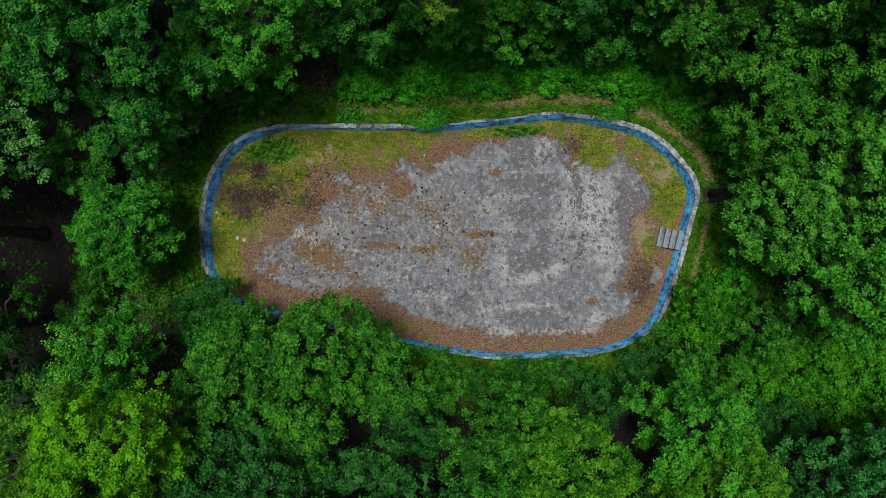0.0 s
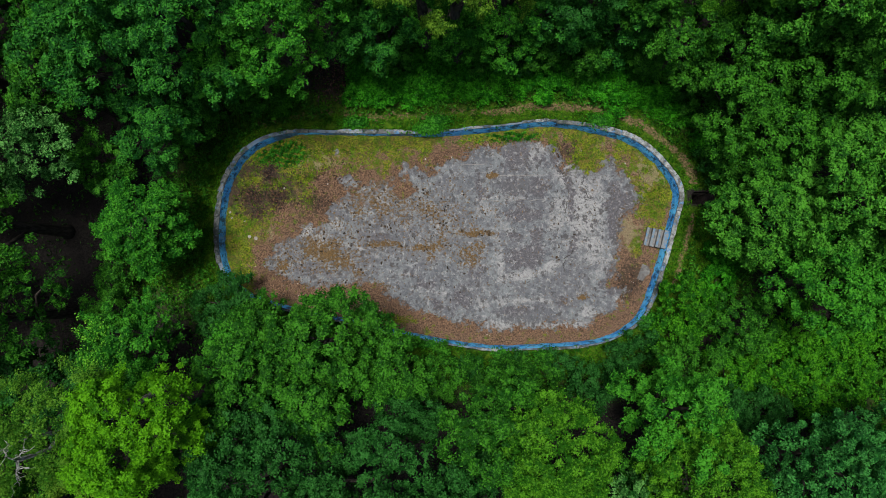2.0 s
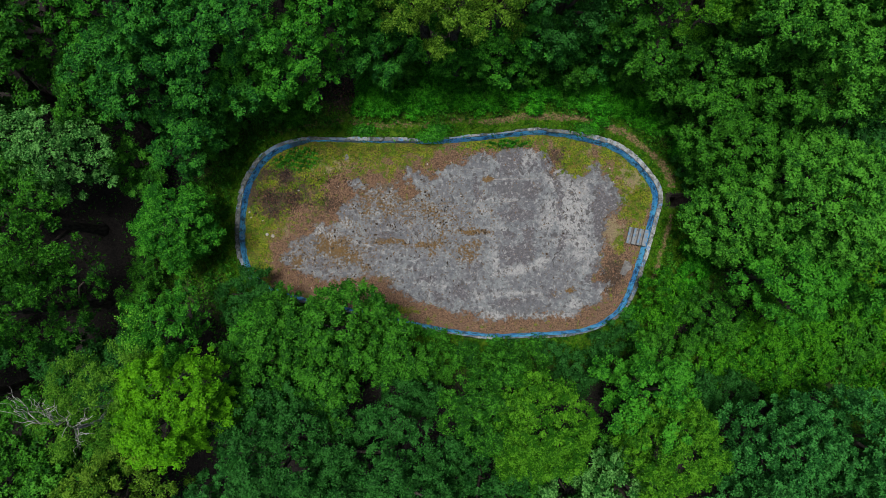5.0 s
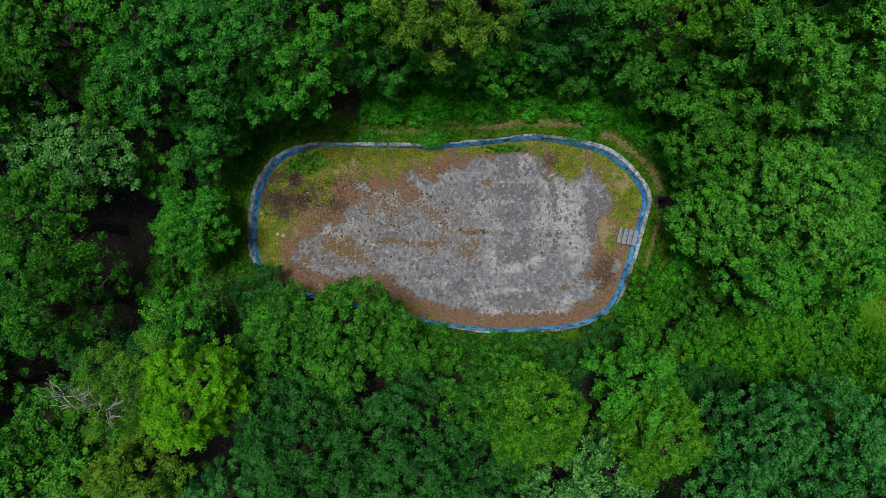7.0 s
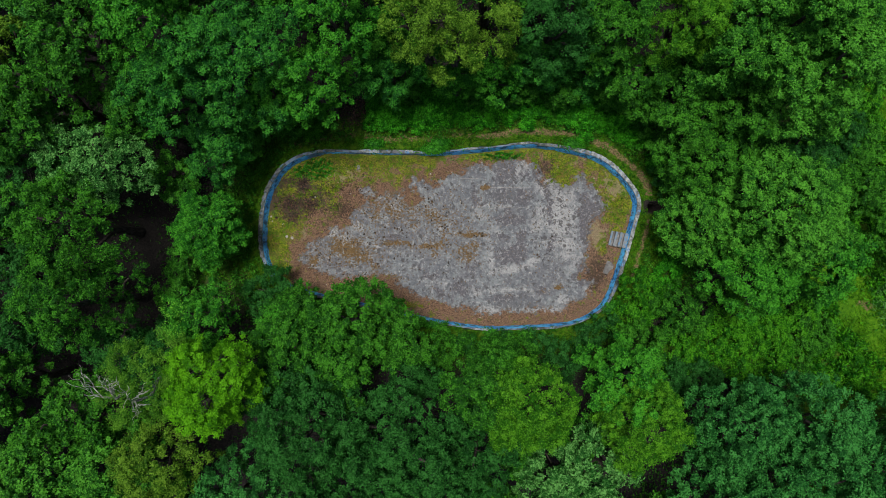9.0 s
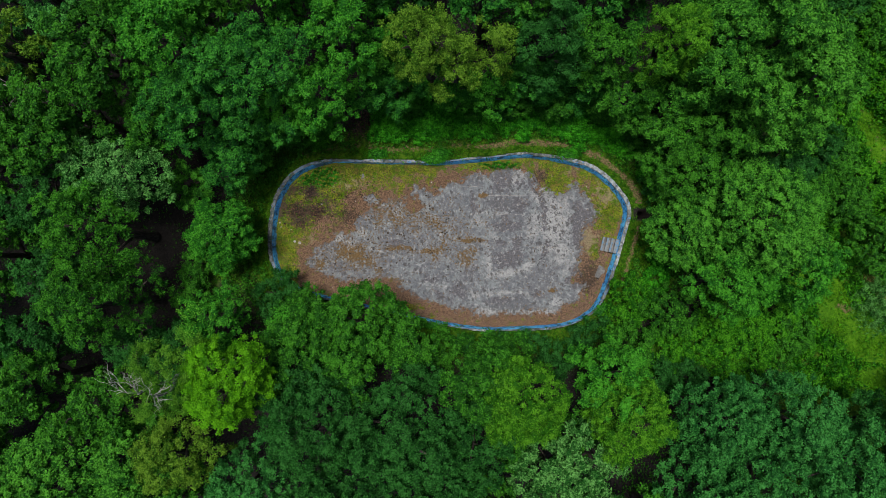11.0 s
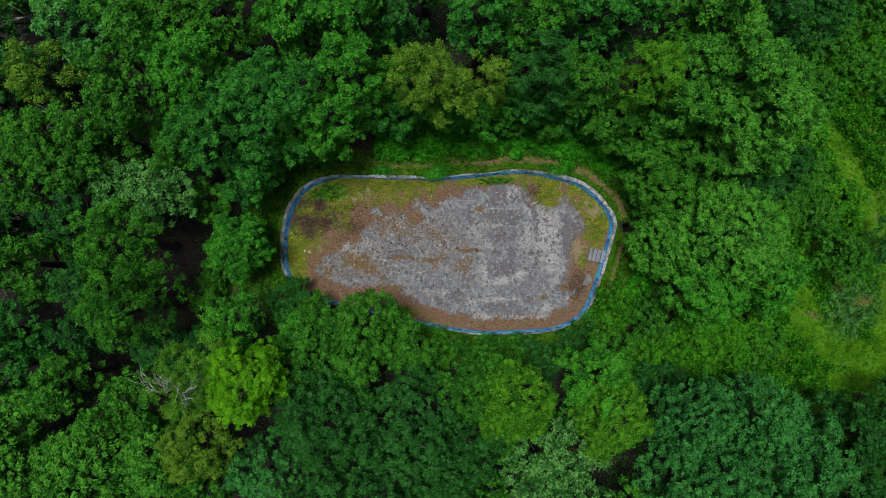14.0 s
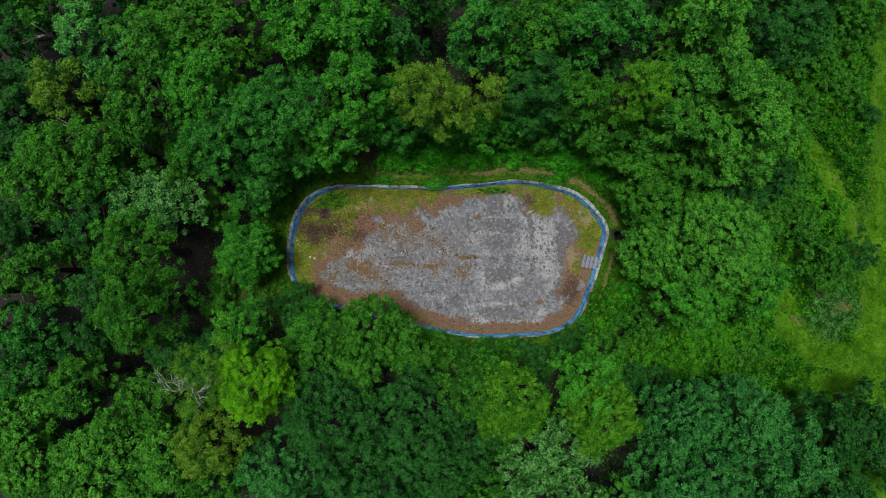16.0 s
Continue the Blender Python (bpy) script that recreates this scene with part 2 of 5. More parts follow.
def blue_paint():
    """Flaking blue paint over grey plaster, with black algae."""
    m = Nodes("flaking_blue_paint")
    base = m.mix(m.ramp(m.noise(1.1, 4.0), 0.35, 0.65), (0.012, 0.21, 0.60), (0.085, 0.50, 0.86))
    base = m.mix(m.ramp(m.noise(7.0, 5.0, 0.7), 0.46, 0.62, 0.0, 0.7), base, (0.19, 0.52, 0.82))
    run = m.noise(2.4, 6.0, 0.7, 0.3, m.stretch(1, 1, 0.35))
    base = m.mix(m.ramp(run, 0.57, 0.68, 0.0, 0.55), base, (0.26, 0.30, 0.33))
    base = m.mix(m.ramp(m.noise(3.3, 7.0, 0.78), 0.485, 0.585, 0.0, 0.88), base, (0.007, 0.022, 0.050))
    base = m.mix(m.attribute("worn"), base, m.mix(m.ramp(run, 0.40, 0.60), (0.035, 0.045, 0.055), m.mix(m.noise(3.0, 5.0, 0.7), (0.04, 0.14, 0.26), (0.14, 0.145, 0.14))))
    return m.done(base, 0.6, run, 0.015, 0.4)


def stone_material(name, a, b, dirt, paint=0.0):
    m = Nodes(name)
    n = m.noise(5.0, 6.0, 0.7)
    color = m.mix(m.ramp(n, 0.30, 0.62), a, b)
    color = m.mix(m.math("MULTIPLY", m.chance(), 0.35), color, dirt)
    color = m.mix(m.ramp(m.noise(2.0, 6.0, 0.75, 0.4), 0.44, 0.56, 0.0, 0.85), color, dirt)
    if paint:
        color = m.mix(m.ramp(m.noise(3.2, 7.0, 0.75, 0.5), 0.54, 0.60, 0.0, paint), color, (0.045, 0.25, 0.55))
        color = m.mix(m.ramp(m.noise(7.0, 6.0, 0.8, 0.5), 0.54, 0.62, 0.0, 0.85), color, (0.03, 0.03, 0.028))
    return m.done(color, 0.85, n, 0.02)


def soil_material():
    """Ground: soil and grass under the wood, trodden path and meadow by the ground's own masks."""
    m = Nodes("woodland_ground")
    fine = m.noise(9.0, 6.0, 0.7)
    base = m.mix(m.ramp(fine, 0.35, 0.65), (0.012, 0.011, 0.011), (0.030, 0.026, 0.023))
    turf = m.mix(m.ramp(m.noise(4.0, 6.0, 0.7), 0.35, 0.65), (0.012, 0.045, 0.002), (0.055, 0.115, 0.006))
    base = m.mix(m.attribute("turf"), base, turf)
    hay = m.mix(m.ramp(m.noise(5.0, 7.0, 0.75, 0.2), 0.36, 0.66), (0.030, 0.105, 0.003), (0.085, 0.205, 0.007))
    hay = m.mix(m.ramp(m.noise(0.35, 6.0, 0.7), 0.42, 0.66, 0.0, 0.6), hay, (0.028, 0.095, 0.004))
    base = m.mix(m.attribute("meadow"), base, hay)
    worn = m.math("ADD", m.attribute("path"), m.math("MULTIPLY", m.math("SUBTRACT", m.noise(3.0, 7.0, 0.75), 0.5), 2.6))
    base = m.mix(m.ramp(worn, 0.50, 0.85, 0.0, 0.8), base, m.mix(m.ramp(fine, 0.35, 0.65), (0.05, 0.035, 0.018), (0.22, 0.15, 0.085)))
    return m.done(base, 0.95, fine, 0.06, 0.1)


FLOOR_MAT = floor_material()
BLUE = blue_paint()
COPING_PALE = stone_material("coping_pale_painted_concrete", (0.175, 0.200, 0.205), (0.370, 0.395, 0.390), (0.075, 0.080, 0.078), 0.45)
COPING_GREY = stone_material("coping_weathered_concrete", (0.045, 0.052, 0.050), (0.180, 0.192, 0.188), (0.026, 0.038, 0.033), 0.35)
CONCRETE = stone_material("grey_concrete", (0.10, 0.105, 0.11), (0.21, 0.21, 0.205), (0.075, 0.07, 0.065))
PEBBLE = stone_material("pale_rubble", (0.22, 0.21, 0.195), (0.40, 0.385, 0.36), (0.17, 0.15, 0.13))
SOIL = soil_material()


def litter_material():
    m = Nodes("fallen_leaves_brown")
    return m.done(m.mix(m.island(), (0.045, 0.025, 0.015), (0.220, 0.130, 0.078)), 0.8)


def tuft_material():
    m = Nodes("moss_cushion_brown")
    n = m.noise(40.0, 4.0, 0.7)
    a = m.mix(m.island(), (0.010, 0.008, 0.007), (0.060, 0.037, 0.017))
    return m.done(m.mix(m.ramp(n, 0.4, 0.7, 0.0, 0.5), a, (0.015, 0.012, 0.008)), 0.95, n, 0.01)


LITTER = litter_material()


def dark_leaf_material():
    m = Nodes("rotten_leaves_dark_brown")
    return m.done(m.mix(m.math("POWER", m.island(), 2.0), (0.012, 0.008, 0.007), (0.150, 0.080, 0.045)), 0.8)


ROTTEN = dark_leaf_material()
CRACK = stone_material("crack_grime", (0.035, 0.033, 0.033), (0.085, 0.08, 0.078), (0.02, 0.018, 0.017))
MOSS = tuft_material()


# ---- builders ----
def part(name, mesh, material, parent, label=""):
    """Links a mesh, or a bmesh, as one object under a thing."""
    if isinstance(mesh, bmesh.types.BMesh):
        data = bpy.data.meshes.new(name)
        mesh.to_mesh(data)
        mesh.free()
        mesh = data
    if not mesh.materials:
        mesh.materials.append(material)
    ob = new(name, mesh)
    ob.parent = parent
    return tagged(ob, label)


def thing(name, x, y, z, label, category, group="", kind="", turn=0.0):
    ob = new(name)
    ob.empty_display_size = 0.2
    ob.matrix_world = pose(x, y, z, 0, 0, turn)
    return tagged(ob, label, category, group, kind)


def facets(name, corners, tone=None):
    """A mesh of loose small faces: corners is (n, k, 3)."""
    n, k = corners.shape[:2]
    me = bpy.data.meshes.new(name)
    me.vertices.add(k * n)
    me.vertices.foreach_set("co", np.asarray(corners, np.float32).ravel())
    me.loops.add(k * n)
    me.loops.foreach_set("vertex_index", np.arange(k * n, dtype=np.int32))
    me.polygons.add(n)
    me.polygons.foreach_set("loop_start", np.arange(0, k * n, k, dtype=np.int32))
    me.update(calc_edges=True)
    if tone is not None:
        at = me.attributes.new("tone", "FLOAT", "POINT")
        at.data.foreach_set("value", np.repeat(np.asarray(tone, np.float32), k))
    return me


def unit(v):
    return v / np.maximum(np.linalg.norm(v, axis=-1, keepdims=True), 1e-6)


def leaf_facets(rng, at, normal, length, ratio=0.75, along=None):
    """Leaf blades: a broad base and a drooping tip."""
    n = len(at)
    spin = unit(rng.normal(size=(n, 3)) if along is None else along + 0.35 * rng.normal(size=(n, 3)))
    rib = unit(spin - (spin * normal).sum(-1, keepdims=True) * normal)
    side = np.cross(normal, rib)
    L = np.reshape(length, (-1, 1)) * rng.uniform(0.65, 1.3, (n, 1))
    skew = rng.uniform(-0.2, 0.2, (n, 1))
    return np.stack([at - rib * L * (0.5 + skew) + side * L * ratio * 0.5, at + rib * L * 0.6 - normal * L * 0.15, at - rib * L * (0.4 - skew) - side * L * ratio * 0.5], 1)


def tube(path, radii, sides=7):
    """A tapering tube along a line of points."""
    bm = bmesh.new()
    rings = []
    for i, p in enumerate(path):
        a = Vector(path[max(i - 1, 0)])
        b = Vector(path[min(i + 1, len(path) - 1)])
        d = (b - a).normalized()
        u = d.cross(Vector((0.31, 0.95, 0.11))).normalized()
        v = d.cross(u)
        rings.append([bm.verts.new(Vector(p) + (u * math.cos(k * math.tau / sides) + v * math.sin(k * math.tau / sides)) * radii[i]) for k in range(sides)])
    for r, s in zip(rings, rings[1:]):
        for k in range(sides):
            bm.faces.new((r[k], r[(k + 1) % sides], s[(k + 1) % sides], s[k]))
    bm.faces.new(rings[-1])
    bm.faces.new(rings[0][::-1])
    for f in bm.faces:
        f.smooth = True
    return bm


def closed_curve(points, n):
    """n points, evenly spaced, on a smooth closed line through a few."""
    P = np.array(points, float)
    a, b, c, d = np.roll(P, 1, 0), P, np.roll(P, -1, 0), np.roll(P, -2, 0)
    t = np.linspace(0, 1, 24, endpoint=False)[None, :, None]
    a, b, c, d = (q[:, None] for q in (a, b, c, d))
    s = 0.5 * (2 * b + (c - a) * t + (2 * a - 5 * b + 4 * c - d) * t ** 2 + (3 * b - a - 3 * c + d) * t ** 3)
    s = s.reshape(-1, 2)
    s = np.vstack([s, s[:1]])
    run = np.r_[0, np.cumsum(np.linalg.norm(np.diff(s, axis=0), axis=1))]
    u = np.linspace(0, run[-1], n, endpoint=False)
    return np.stack([np.interp(u, run, s[:, 0]), np.interp(u, run, s[:, 1])], 1), run[-1]


def inside(poly, x, y):
    """Signed distance to a closed line: positive inside."""
    x, y = np.asarray(x, float), np.asarray(y, float)
    best = np.full(x.shape, 1e9)
    odd = np.zeros(x.shape, bool)
    for (ax, ay), (bx, by) in zip(poly, np.roll(poly, -1, 0)):
        ex, ey = bx - ax, by - ay
        t = np.clip(((x - ax) * ex + (y - ay) * ey) / (ex * ex + ey * ey + 1e-12), 0, 1)
        best = np.minimum(best, np.hypot(x - ax - t * ex, y - ay - t * ey))
        if ay != by:
            odd ^= ((ay > y) != (by > y)) & (x < ex * (y - ay) / (by - ay) + ax)
    return np.where(odd, best, -best)


def waves(x, y, size, seed):
    """Cheap smooth noise, about -1 to 1."""
    rng = np.random.default_rng(seed)
    out = 0
    for k in range(7):
        a = rng.uniform(0, math.tau)
        f = rng.uniform(0.6, 1.8) / size
        out = out + np.sin((x * math.cos(a) + y * math.sin(a)) * f * math.tau + rng.uniform(0, math.tau))
    return out / 3.2


def blob(x, y, cx, cy, rx, ry, turn=0.0):
    """1 at the middle of an oval, 0 at its edge and beyond."""
    c, s = math.cos(radians(turn)), math.sin(radians(turn))
    u, v = ((x - cx) * c + (y - cy) * s) / rx, (-(x - cx) * s + (y - cy) * c) / ry
    return np.clip(1 - np.hypot(u, v), 0, 1)


def masks(me, **values):
    for name, v in values.items():
        me.attributes.new(name, "FLOAT", "POINT").data.foreach_set("value", np.asarray(v, np.float32))


def sheet(name, xs, ys, z, keep=None):
    """A grid sheet with heights z (ny, nx); keep: which faces stay."""
    nx, ny = len(xs), len(ys)
    X, Y = np.meshgrid(xs, ys)
    co = np.stack([X, Y, z], -1).reshape(-1, 3)
    i = (np.arange(ny - 1)[:, None] * nx + np.arange(nx - 1)[None]).ravel()
    f = np.stack([i, i + 1, i + nx + 1, i + nx], 1)
    index = np.arange(len(co))
    if keep is not None:
        f = f[keep.ravel()]
        index = np.unique(f)
        back = np.full(len(co), -1)
        back[index] = np.arange(len(index))
        co, f = co[index], back[f]
    me = bpy.data.meshes.new(name)
    me.vertices.add(len(co))
    me.vertices.foreach_set("co", co.astype(np.float32).ravel())
    me.loops.add(4 * len(f))
    me.loops.foreach_set("vertex_index", f.astype(np.int32).ravel())
    me.polygons.add(len(f))
    me.polygons.foreach_set("loop_start", np.arange(0, 4 * len(f), 4, dtype=np.int32))
    me.polygons.foreach_set("use_smooth", np.ones(len(f), bool))
    me.update(calc_edges=True)
    return me, co


# ---- the pool: plan ----
RIM_Z, GROUND_Z = 0.80, 0.58
PLAN = ((-12.67, 1.47), (-12.50, 3.54), (-12.10, 4.75), (-11.34, 5.90), (-10.20, 6.68), (-8.56, 7.02), (-5.78, 6.97),
        (-1.90, 6.90), (1.15, 7.09), (3.36, 7.32), (5.01, 7.42), (7.62, 7.08), (9.39, 6.46), (10.87, 5.22), (11.72, 3.67),
        (11.35, 1.81), (10.71, -0.38), (9.95, -2.36), (9.08, -3.42), (7.30, -4.28), (4.03, -4.55), (1.58, -4.56),
        (-1.70, -4.07), (-6.91, -2.92), (-9.94, -2.22), (-11.60, -1.42), (-12.45, -0.10))
OUT, AROUND = closed_curve(PLAN, 372)
TANGENT = unit(np.roll(OUT, -1, 0) - np.roll(OUT, 1, 0))
INWARD = np.stack([TANGENT[:, 1], -TANGENT[:, 0]], 1)
BARE = ((-10.2, -0.05), (-9.5, 1.1), (-8.75, 1.65), (-7.6, 2.1), (-6.7, 2.6), (-6.6, 3.75), (-5.7, 4.25), (-4.9, 4.1), (-3.8, 4.5), (-2.9, 4.9),
        (-1.6, 4.75), (-1.0, 5.3), (0.4, 5.85), (1.2, 6.05), (3.95, 6.45), (4.8, 6.3), (5.4, 5.75), (5.4, 5.2), (6.5, 4.75), (7.5, 4.75), (7.75, 5.2),
        (8.2, 5.55), (8.5, 5.0), (9.0, 4.5), (9.45, 3.9), (9.6, 3.05), (9.3, 2.5), (8.6, 2.2), (8.5, 1.1), (8.75, 0.5), (8.3, -0.3), (8.2, -1.2), (8.9, -1.45),
        (8.5, -2.15), (7.6, -2.9), (6.8, -3.4), (3.3, -3.5), (1.9, -3.65), (0.8, -3.35), (-1.1, -2.7), (-2.5, -2.45), (-3.7, -1.75), (-5.4, -1.1), (-6.8, -1.2), (-8.2, -1.0), (-9.3, -0.75))
BARE_LINE = np.array(BARE)


def soft_green(x, y):
    """Where grass and moss, not litter, cover the pool's edge."""
    away = -inside(BARE_LINE, x, y) + 0.45 * waves(x, y, 1.9, 14)
    band = 0.65 + 0.35 * np.clip((-4 - x) / 4, 0, 1) - 0.35 * np.clip((x - 0.2) / 1.5, 0, 1)
    north = np.clip((away - band) / 0.9, -1, 1)
    g = np.where(y > 2.2 + 0.1 * x, north, -1.0)
    west = np.clip((-10.7 - x) / 0.7 + 0.25 * waves(x, y, 2.0, 9), -1, 1)
    g = np.maximum(g, np.where((x < -9.5) & (y < 3.5), west, -1))
    g = np.maximum(g, 1.7 * blob(x, y, 10.3, 3.2, 1.3, 2.3, 15) - 0.5)
    g = np.maximum(g, 2.0 * blob(x, y, 6.9, 5.6, 1.5, 1.3) - 0.5)
    g = np.maximum(g, 1.6 * blob(x, y, 9.5, 0.9, 0.6, 1.1) - 0.5)
    g = np.maximum(g, 1.2 * blob(x, y, -3.2, -3.0, 1.4, 0.4, -12) - 0.5)
    g = np.maximum(g, 1.9 * blob(x, y, 2.5, 6.75, 4.0, 0.55, 2) - 0.5)
    return 0.5 + 0.5 * g


def bare_field(x, y):
    """How far, in metres, a place lies inside the bare concrete; negative under litter and grass."""
    d = inside(BARE_LINE, x, y)
    d = d - 1.5 * blob(x, y, -2.95, 3.5, 0.75, 1.9, 6) - 1.1 * blob(x, y, -3.6, 2.4, 1.7, 0.5) - 0.75 * blob(x, y, -4.95, 2.0, 0.4, 1.7) - 0.5 * blob(x, y, -4.3, 4.3, 1.6, 0.8) - 0.8 * blob(x, y, -5.0, 3.0, 0.5, 1.0)
    d = d - 0.5 * blob(x, y, -4.4, -1.1, 1.6, 0.5, -25)
    rough = np.clip(0.22 + 1.9 * blob(x, y, -4.8, 3.6, 4.6, 2.4, 25), 0, 1)
    return d + 0.75 * rough * waves(x, y, 1.5, 12) + 0.30 * np.clip(rough + 0.25, 0, 1) * waves(x, y, 0.55, 13)


def drift(x, y):
    """Soil and turf banked up against the north wall, in metres."""
    rim = inside(OUT[::4], x, y)
    k = np.clip((x + 9.4) / 1.2, 0, 1) * np.clip((-1.6 - x) / 0.8, 0, 1) * (y > 5.0)
    return 0.42 * k * np.clip(1 - (rim - 0.15) / 0.75, 0, 1) ** 1.3


def pool_floor():
    xs, ys = np.arange(-12.7, 11.8, 0.075), np.arange(-4.7, 7.5, 0.075)
    X, Y = np.meshgrid(xs, ys)
    rim = inside(OUT[::2], X, Y)
    bare = bare_field(X, Y)
    litter = np.clip(0.5 - bare * 1.6, 0, 1)
    green = soft_green(X, Y)
    Z = 0.012 * waves(X, Y, 3.0, 5) + litter * (0.035 + 0.02 * waves(X, Y, 0.5, 6)) + litter * np.clip(green, 0, 1) * (0.03 + 0.03 * waves(X, Y, 0.28, 7))
    Z += 0.10 * np.clip(1 - (rim - 0.3) / 0.5, 0, 1) * litter
    Z += drift(X, Y)
    mid = rim[:-1, :-1] > 0.10
    me, co = sheet("pool_floor", xs, ys, Z, mid)
    x, y = co[:, 0], co[:, 1]
    d = bare_field(x, y)
    burnt = 1.0 * blob(x, y, -10.2, 3.6, 2.6, 0.8, 3) + 0.9 * blob(x, y, -12.0, 4.2, 0.7, 1.6) + 0.9 * blob(x, y, -11.1, 5.0, 0.8, 0.7) + 1.2 * blob(x, y, -10.0, 4.8, 0.9, 0.7) + 0.8 * blob(x, y, -10.7, 2.8, 1.2, 0.7) + 0.7 * blob(x, y, -7.3, 3.1, 0.8, 0.7) + 0.7 * blob(x, y, -8.9, 4.4, 0.6, 0.5) + 0.45 * blob(x, y, -7.6, 3.0, 3.0, 1.5, 25)
    burnt = 1.3 * burnt + 0.95 * blob(x, y, 5.8, 5.9, 0.9, 0.8) + 1.3 * blob(x, y, 9.1, -1.0, 1.0, 1.7, -12)
    moss = 0.75 * blob(x, y, -7.0, 0.7, 4.0, 2.2) + 0.85 * blob(x, y, -4.4, 3.4, 3.4, 1.9) + 0.50 * blob(x, y, -0.5, 2.2, 4.0, 3.0)
    for cx, cy, rx, ry, k in ((-9.3, -0.2, 0.8, 0.55, 0.9), (-7.5, 0.8, 1.2, 0.7, 0.45), (-6.9, 0.35, 0.8, 0.5, 0.5), (-6.1, 0.1, 0.8, 0.6, 0.5), (-5.2, -0.5, 0.8, 0.6, 0.5),
                              (-3.8, 1.0, 1.3, 0.30, 0.9), (-1.8, 0.78, 1.7, 0.26, 0.9), (-1.4, 0.35, 0.45, 0.5, 0.6), (1.1, 1.55, 1.6, 0.24, 1.0), (-4.0, 4.6, 1.2, 0.5, 0.7),
                              (-1.4, 2.8, 1.1, 0.6, 0.5), (0.7, 0.3, 1.2, 0.8, 0.75), (1.1, 0.9, 0.7, 0.4, 0.5), (-0.8, 1.1, 0.6, 0.5, 0.5), (-4.0, -1.2, 1.3, 0.4, 0.9), (1.9, 4.62, 0.5, 0.24, 1.7), (6.62, -1.87, 0.42, 0.30, 1.7), (5.7, -2.1, 0.5, 0.3, 0.5)):
        moss += 1.15 * k * blob(x, y, cx, cy, rx, ry, -12 if cx < -3.9 and cy < 0 else 0)
    def ovals(*rows):
        return sum(k * blob(x, y, cx, cy, rx, ry, turn) for cx, cy, rx, ry, turn, k in rows)
    slab = np.clip((x - 1.1) / 0.12, 0, 1) * np.clip((5.0 - x) / 0.2, 0, 1) * np.clip((4.55 - y) / 0.1, 0, 1) * np.clip((y - 3.36) / 0.1, 0, 1)
    upper = np.clip((x - 2.2) / 0.3, 0, 1) * np.clip((4.6 - x) / 0.4, 0, 1) * np.clip((6.0 - y) / 0.3, 0, 1) * np.clip((y - 4.65) / 0.2, 0, 1)
    stain = 0.22 * slab + 0.30 * upper + ovals(
        (3.5, 2.55, 1.3, 0.55, 5, 1.1), (4.1, 2.35, 0.6, 0.5, 0, 0.6), (3.3, 2.9, 0.5, 0.9, 0, 0.5), (4.4, 4.0, 0.7, 0.8, 0, 0.8), (3.0, 4.0, 0.9, 0.7, 0, 0.5), (3.2, 5.6, 0.8, 0.9, 0, 0.75), (5.0, 5.5, 0.7, 0.6, 0, 0.7),
        (3.7, 0.25, 1.4, 0.85, 0, 1.3), (4.25, 1.35, 0.55, 0.7, 0, 1.0), (3.1, 1.42, 0.7, 0.3, 0, 0.9), (8.75, 2.9, 1.1, 0.9, 0, 2.0), (8.35, 1.8, 0.45, 1.3, 0, 1.7), (8.55, 3.9, 0.8, 1.0, 0, 0.6),
        (8.4, -0.9, 0.7, 1.1, -15, 1.9), (7.8, -1.25, 0.5, 0.4, 0, 0.7), (3.3, -2.55, 1.7, 0.4, 3, 0.95), (5.6, -2.1, 0.6, 0.5, 0, 0.8), (0.3, -1.9, 0.8, 0.8, 0, 0.95), (-1.0, -2.3, 1.2, 0.5, -25, 0.6),
        (-4.1, 1.33, 0.8, 0.45, 10, 1.1), (-7.6, -0.4, 1.6, 0.7, -15, 0.55), (1.18, 4.1, 0.22, 1.2, 4, 1.1), (5.85, 4.4, 0.35, 1.3, 25, 0.9), (6.05, 2.9, 0.35, 1.6, 0, 0.75), (0.9, -0.6, 1.0, 0.9, 0, 0.45), (-2.2, -0.9, 1.8, 0.9, -15, 0.4), (6.2, 0.9, 0.4, 1.2, -15, 0.6))
    stain = stain + 0.08
    streak = ovals((3.2, 4.0, 2.1, 0.7, 0, 0.9), (3.6, -3.0, 3.0, 0.55, 0, 1.0), (3.2, 2.9, 2.0, 0.7, 0, 0.35), (3.3, 5.4, 1.4, 0.8, 0, 0.45), (1.6, -1.2, 1.3, 1.2, 0, 0.4))
